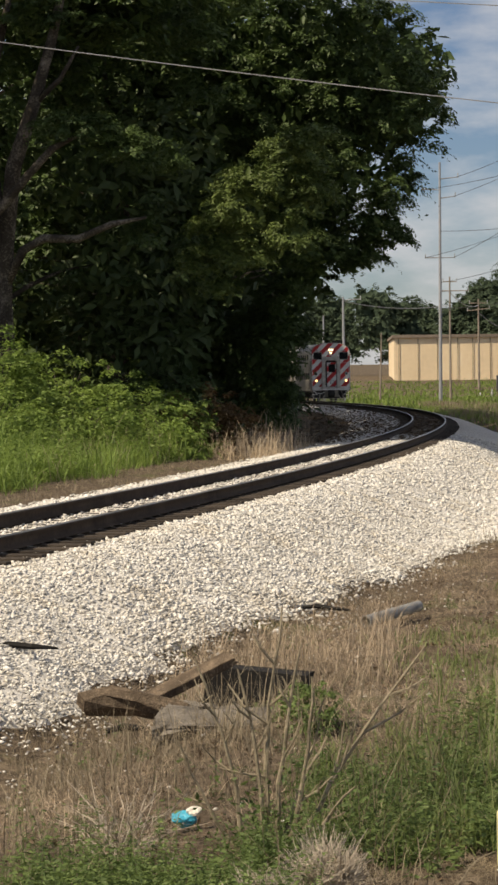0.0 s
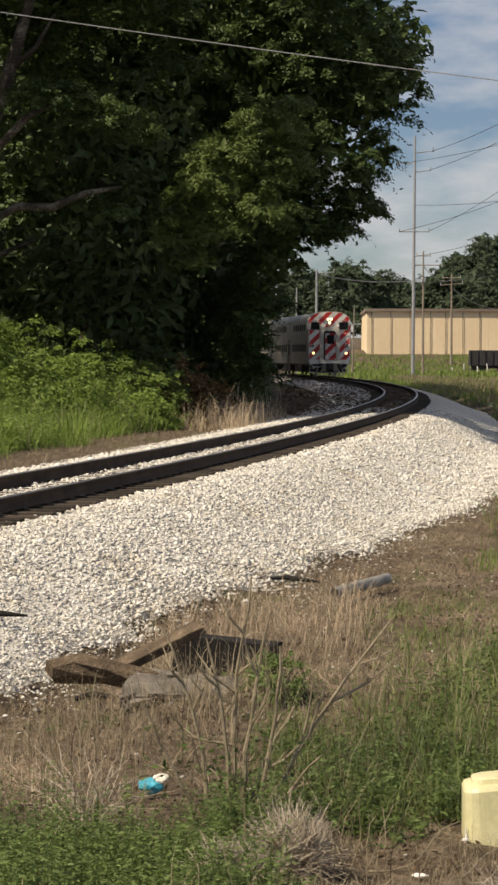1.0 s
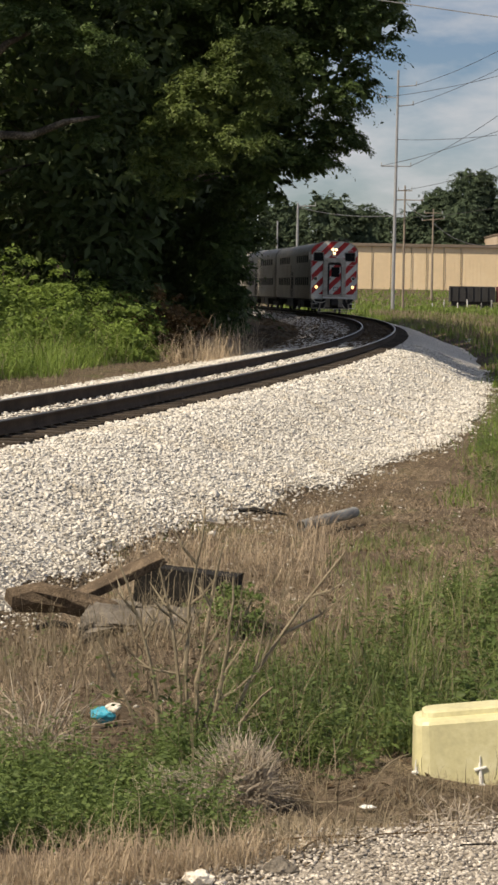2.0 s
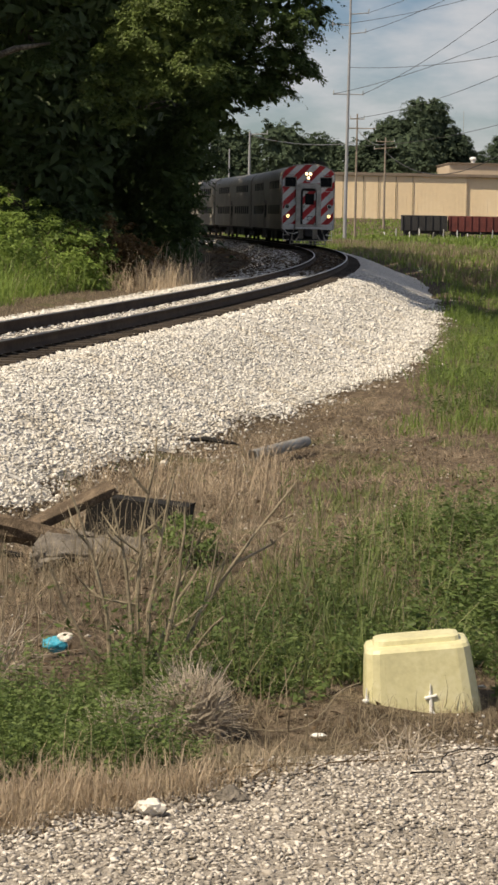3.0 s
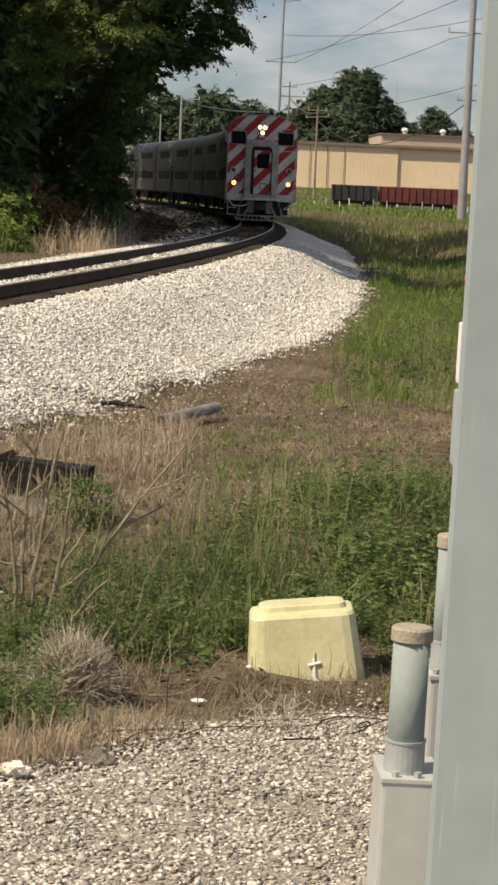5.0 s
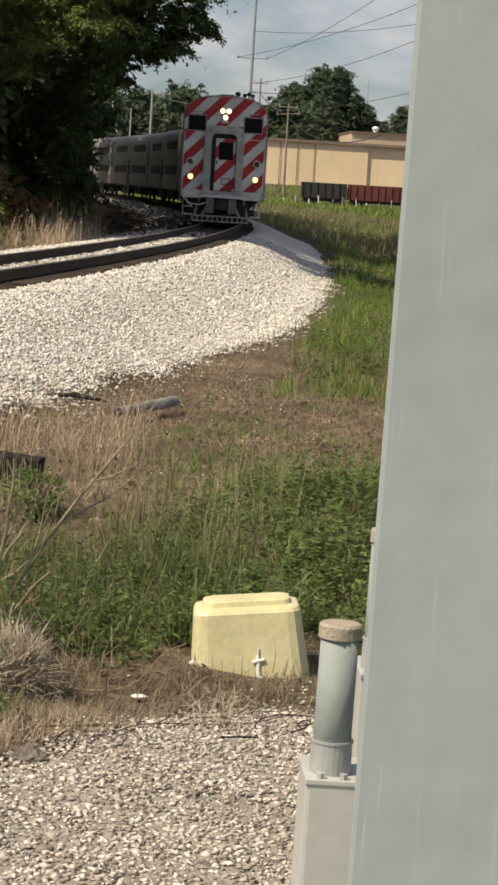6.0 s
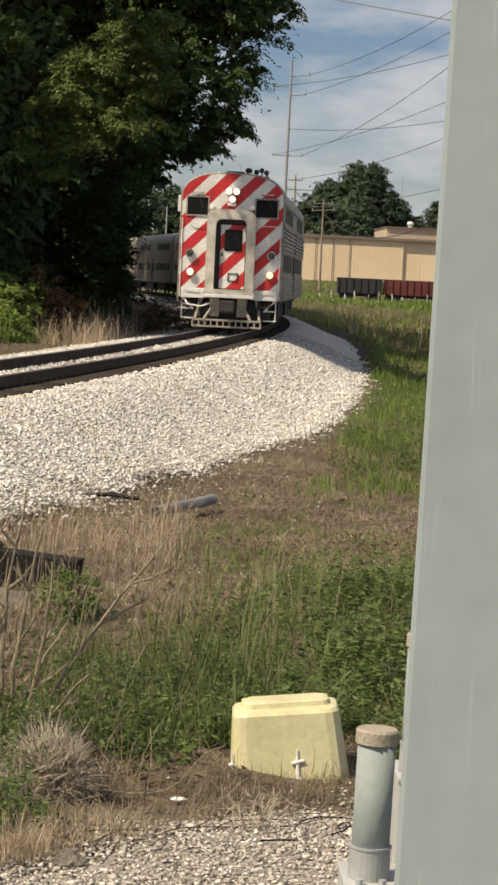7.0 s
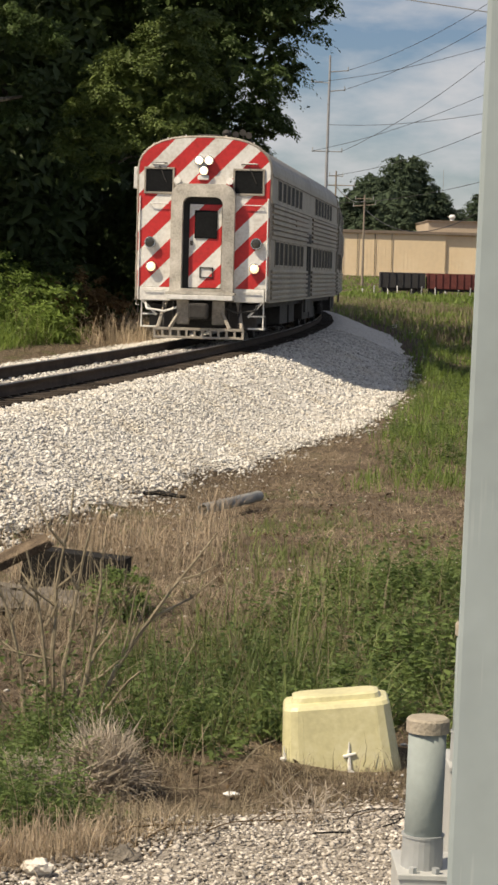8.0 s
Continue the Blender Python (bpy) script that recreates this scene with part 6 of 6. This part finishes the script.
def build_litter():
    rng = random.Random(8)
    # black tie end, broken board, slab
    t = thing("old_tie", "short black old railway tie lying in dry grass", "railway tie", pose(-1.0, 18.1, -0.74, 0, 4, -10))
    bm = bmesh.new()
    box(bm, -0.43, 0.42, -0.12, 0.12, -0.20, 0.12, 0.018)
    for v in bm.verts:
        v.co += Vector((rng.uniform(-0.012, 0.012), rng.uniform(-0.01, 0.01), rng.uniform(-0.012, 0.012)))
    part("timber", bm, M["old_tie"], t)
    t = thing("broken_board", "weathered broken board leaning on a slab", "board", pose(-1.52, 17.5, -0.62, 12, -25, 12))
    bm = bmesh.new()
    box(bm, -0.36, 0.34, -0.10, 0.10, -0.035, 0.035, 0.01)
    for v in bm.verts:
        v.co.z += 0.02 * math.sin(v.co.x * 9)
        if v.co.x > 0.3:
            v.co.x += rng.uniform(-0.06, 0.05)
    part("plank", bm, M["log"], t)
    t = thing("split_log", "split grey-brown log with a broken end", "log", pose(-1.88, 17.0, -0.78, 0, 5, 6))
    bm = bmesh.new()
    tube(bm, [(-0.45, 0, 0.0), (-0.25, 0.02, 0.04), (0, 0, 0.03), (0.3, -0.03, -0.02), (0.5, -0.05, -0.05)], [0.09, 0.12, 0.11, 0.10, 0.05], 9)
    for v in bm.verts:
        v.co += Vector((rng.uniform(-0.04, 0.04), rng.uniform(-0.02, 0.02), rng.uniform(-0.02, 0.02)))
    part("wood", bm, M["log"], t)
    t = thing("concrete_slab", "broken weathered concrete slab in the grass", "slab", pose(-1.28, 16.7, -0.87, 8, 3, -6))
    bm = bmesh.new()
    box(bm, -0.40, 0.36, -0.30, 0.30, -0.12, 0.07, 0.03)
    bmesh.ops.subdivide_edges(bm, edges=list(bm.edges), cuts=2, use_grid_fill=True)
    for v in bm.verts:
        v.co += Vector((rng.uniform(-0.07, 0.07), rng.uniform(-0.06, 0.06), rng.uniform(-0.04, 0.03)))
    part("concrete", bm, M["slab"], t)
    # steel pipe
    t = thing("steel_pipe", "short grey steel pipe lying on straw", "pipe", pose(0.27, 26.5, -1.045, 0, 0, 69))
    bm = bmesh.new()
    rings = []
    for x, r in ((-0.9, 0.066), (0.95, 0.066), (0.95, 0.055), (-0.9, 0.055)):
        rings.append([bm.verts.new((x, r * math.cos(a), r * math.sin(a))) for a in [2 * math.pi * k / 16 for k in range(16)]])
    for a, b in zip(rings, rings[1:] + rings[:1]):
        for k in range(16):
            bm.faces.new((a[k], b[k], b[(k + 1) % 16], a[(k + 1) % 16]))
    bmesh.ops.recalc_face_normals(bm, faces=bm.faces)
    part("tube", bm, M["dull_pipe"], t)
    # dark sticks in the ballast's foot
    for x, y, l, a in ((-0.55, 28.6, 0.38, -30), (-3.3, 20.6, 0.35, -5), (-2.1, 18.6, 0.2, 10)):
        z = float(ground_z(x, y)) + 0.03
        bm = bmesh.new()
        tube(bm, [(-l, 0, 0), (-l / 3, 0.04, 0.03), (l / 3, -0.02, 0.02), (l, 0.02, 0.0)], [0.02, 0.035, 0.03, 0.012], 6)
        ob = tagged(part("fallen_stick", bm, M["old_tie"]), "dark fallen stick on the ballast's foot", "stick", "fallen sticks")
        ob.matrix_basis = pose(x, y, z, 0, 0, a)
    # litter: blue wrapper, white bag, pale scraps, a stone
    for name, x, y, z, size, mat, lab in (("plastic_wrapper", -1.235, 12.48, 0.08, 0.058, "teal", "crumpled bright blue plastic wrapper in weeds"), ("wrapper_edge", -1.18, 12.48, 0.12, 0.036, "cream", "crumpled white wrapper scrap in weeds"), ("plastic_bag", -0.53, 8.42, 0.05, 0.048, "cream", "crumpled pale plastic bag on the gravel edge"), ("paper_scrap", -0.56, 8.24, 0.012, 0.035, "rope", "flat white paper scrap on gravel"), ("paper_scrap", 0.22, 11.1, 0.03, 0.032, "rope", "flat white paper scrap in the grass"), ("field_stone", -0.22, 8.72, 0.03, 0.055, "slab", "brown weathered stone at the gravel edge")):
        bm = bmesh.new()
        bmesh.ops.create_icosphere(bm, subdivisions=3, radius=size)
        r2 = random.Random(int(x * 1000) + int(y * 10))
        o = Vector((r2.random() * 9, r2.random() * 9, 0))
        for v in bm.verts:
            f = 1 + 0.5 * noise.noise(v.co * (0.9 / size) + o) + 0.25 * noise.noise(v.co * (2.6 / size) + o)
            v.co = Vector((v.co.x * f * 1.2, v.co.y * f, v.co.z * f * (0.25 if "scrap" in name else 0.75)))
        ob = tagged(part(name, bm, M[mat]), lab, "stone" if "stone" in name else "litter")
        ob.location = (x, y, float(land(x, y)) + z)


def build_shrub():
    """The bare, twiggy shrub in the hollow and finer dead stems round it."""
    rng = random.Random(12)
    s = thing("dead_shrub", "bare twiggy shrub with a few green leaves", "shrub", pose(-0.745, 12.08, -0.90))
    tips = []
    # each stem: where it leaves the root, where its tip leans to, its height, its bow and its side twigs (share of the way, across, up)
    specs = [(-0.13, -0.38, 1.04, 0.06, ((0.45, -0.17, 0.16), (0.72, -0.12, 0.20), (0.6, 0.10, 0.24))),
             (0.0, 0.09, 1.30, -0.05, ((0.35, -0.26, 0.05), (0.55, -0.22, 0.22), (0.78, -0.14, 0.22), (0.62, 0.14, 0.16))),
             (0.02, 0.17, 1.12, -0.02, ((0.5, 0.10, 0.22), (0.72, -0.06, 0.16))),
             (0.07, 0.24, 0.95, 0.03, ((0.55, 0.08, 0.22), (0.35, 0.18, 0.14))),
             (0.12, 0.82, 1.08, -0.07, ((0.45, 0.14, 0.50), (0.40, 0.08, 0.42), (0.60, 0.40, 0.28), (0.78, 0.22, 0.10))),
             (-0.10, -0.46, 0.62, -0.04, ((0.5, -0.16, 0.06), (0.75, -0.05, 0.16))),
             (0.14, 0.44, 0.40, -0.03, ((0.6, 0.10, 0.05),)),
             (-0.04, -0.16, 0.98, 0.05, ((0.6, 0.09, 0.18), (0.75, -0.1, 0.12))),
             (0.05, 0.30, 0.60, -0.04, ((0.5, 0.12, 0.06),))]
    for bx, tx, h, bow, twigs in specs:
        bm = bmesh.new()
        dy = rng.uniform(-0.2, 0.2)
        bx, tx, h = bx * 1.06, tx * 1.06, h * 1.06
        line = []
        for k in range(9):
            w = k / 8
            line.append(Vector((bx + (tx - bx) * w + bow * math.sin(math.pi * w) + rng.uniform(-0.010, 0.010), dy * w + rng.uniform(-0.01, 0.01), -0.05 + (h + 0.05) * w)))
        tube(bm, line, [0.0155 * (1 - 0.70 * k / 8) + (0.0018 if k % 2 else 0) for k in range(9)], 6)
        for w, across, up in twigs:
            i = int(w * 8)
            a = line[i].lerp(line[min(i + 1, 8)], w * 8 - i)
            m = a + Vector((across * 0.55, rng.uniform(-0.05, 0.05), up * 0.42))
            b = a + Vector((across, rng.uniform(-0.08, 0.08), up))
            tube(bm, [a, m, b], [0.0085, 0.0068, 0.003], 5)
            tips += [m, b]
            for q in range(2):
                c = m + Vector((rng.uniform(-0.07, 0.07), rng.uniform(-0.05, 0.05), rng.uniform(0.02, 0.10)))
                bar(bm, m, c, 0.0042, 0.0016, 4)
        part("stem", bm, M["twig"], s)
    nrng = np.random.default_rng(13)
    p = np.array([t + Vector((rng.uniform(-0.05, 0.05), rng.uniform(-0.05, 0.05), rng.uniform(-0.1, 0.02))) for t in tips for _ in range(5) if t.z < 0.6] + [(rng.gauss(0.0, 0.16), rng.gauss(0, 0.12), abs(rng.gauss(0.0, 0.2))) for _ in range(420)])
    v, f = repeat(LEAF_V, LEAF_F, p, turns_of(nrng, len(p)), 0.022 * nrng.uniform(0.6, 1.4, len(p)))
    raw("leaves", v, f, M["weed"], s)
    # green shrub by the tie
    b = thing("bush", "small dense dark green bush beside the old tie", "bush", group="bushes in the hollow")
    x, y = -0.58, 16.4
    g = float(land(x, y))
    for k in range(6):
        bm = bmesh.new()
        tube(bm, [(x, y, g - 0.05), (x + 0.1 * math.cos(k), y + 0.1 * math.sin(k), g + 0.2), (x + 0.2 * math.cos(k), y + 0.2 * math.sin(k), g + 0.4)], [0.012, 0.008, 0.003], 5)
        part("stem", bm, M["twig"], b)
    leaves_mesh("foliage", nrng, clumps(nrng, [(x, y, g + 0.17, 0.24, 0.24, 0.2)], 60, 26, 0.06, -1), 0.02, M["weed"], b)
    # dead grey brush in front
    for x, y, w, h, n, lab in ((-0.43, 11.05, 0.27, 0.46, 1000, "dry grey-brown brush by the hollow"), (-0.72, 10.3, 0.22, 0.26, 320, "dry grey-brown brush by the hollow"), (0.55, 9.75, 0.12, 0.24, 26, "thin dry stalks on the gravel edge"), (-1.5, 11.6, 0.5, 0.5, 60, "thin dead stalks in the weeds")):
        g = float(land(x, y))
        bm = bmesh.new()
        for k in range(n):
            a, e = rng.uniform(0, 6.28), math.acos(rng.uniform(0.05, 1.0))
            r = rng.uniform(0.55, 1.05)
            way = Vector((math.cos(a) * math.sin(e) * w, math.sin(a) * math.sin(e) * w, math.cos(e) * h)) * r
            b0 = Vector((x + rng.gauss(0, 0.05), y + rng.gauss(0, 0.05), g - 0.02))
            b1 = b0 + way * 0.55 + Vector((rng.gauss(0, 0.02), rng.gauss(0, 0.02), 0.05))
            b2 = b0 + way + Vector((rng.gauss(0, 0.03), rng.gauss(0, 0.03), 0))
            tube(bm, [b0, b1, b2], [0.0032, 0.0026, 0.0013], 3)
            for q in range(2):
                b3 = b1 + Vector((rng.gauss(0, 0.05), rng.gauss(0, 0.05), rng.gauss(0.03, 0.04)))
                tube(bm, [b1, b3], [0.0022, 0.0011], 3)
        tagged(part("dry_brush", bm, M["brush"]), lab, "dry brush", kind="stuff")
    # long bent dry stems and thin vines lying about
    for a, b, lift, bend, r, mat, lab in (
        ((-0.45, 10.9), (0.45, 11.5), 0.16, 0.10, 0.005, "twig", "long bent dry plant stem lying over the grass"),
        ((0.02, 10.2), (0.55, 10.9), 0.14, 0.05, 0.0045, "twig", "long bent dry plant stem lying over the grass"),
        ((-0.35, 8.95), (0.62, 10.3), 0.02, 0.10, 0.0035, "reddish", "thin brown vine trailing along the gravel edge"),
        ((-0.15, 9.0), (0.9, 10.5), 0.02, 0.12, 0.003, "reddish", "thin brown vine trailing along the gravel edge"),
        ((0.1, 9.2), (1.15, 10.7), 0.03, 0.10, 0.003, "reddish", "thin brown vine trailing along the gravel edge"),
        ((0.55, 9.3), (1.2, 10.2), 0.03, 0.16, 0.004, "old_tie", "dark wiry vine looped over the gravel"),
        ((0.75, 9.6), (1.15, 9.9), 0.05, 0.15, 0.004, "old_tie", "dark wiry vine looped over the gravel"),
        ((0.35, 9.7), (1.0, 10.6), 0.02, 0.08, 0.003, "reddish", "thin brown vine trailing along the gravel edge"),
    ):
        bm = bmesh.new()
        q = []
        p0, p1 = rng.uniform(0, 6), rng.uniform(0, 6)
        for k in range(15):
            w = k / 14
            x = a[0] + (b[0] - a[0]) * w + bend * math.sin(5 * w + p0) * math.sin(math.pi * w)
            y = a[1] + (b[1] - a[1]) * w + bend * math.sin(8 * w + p1) * math.sin(math.pi * w)
            q.append((x, y, float(land(x, y)) + 0.025 + lift * w * w + 0.012 * math.sin(9 * w + p1)))
        tube(bm, q, [r * (1 - 0.5 * k / 14) for k in range(15)], 5)
        tagged(part("dry_stem", bm, M[mat]), lab, "plant stem", "dry stems")


build_trees()
build_poles()
build_shed()
build_wagons()
build_bank_bushes()
build_stones()
build_scattered_stones()
build_gravel()
build_grass()
build_tote()
build_cabinet()
build_mast()
build_litter()
build_shrub()
build_ties(TRACK)
motions()
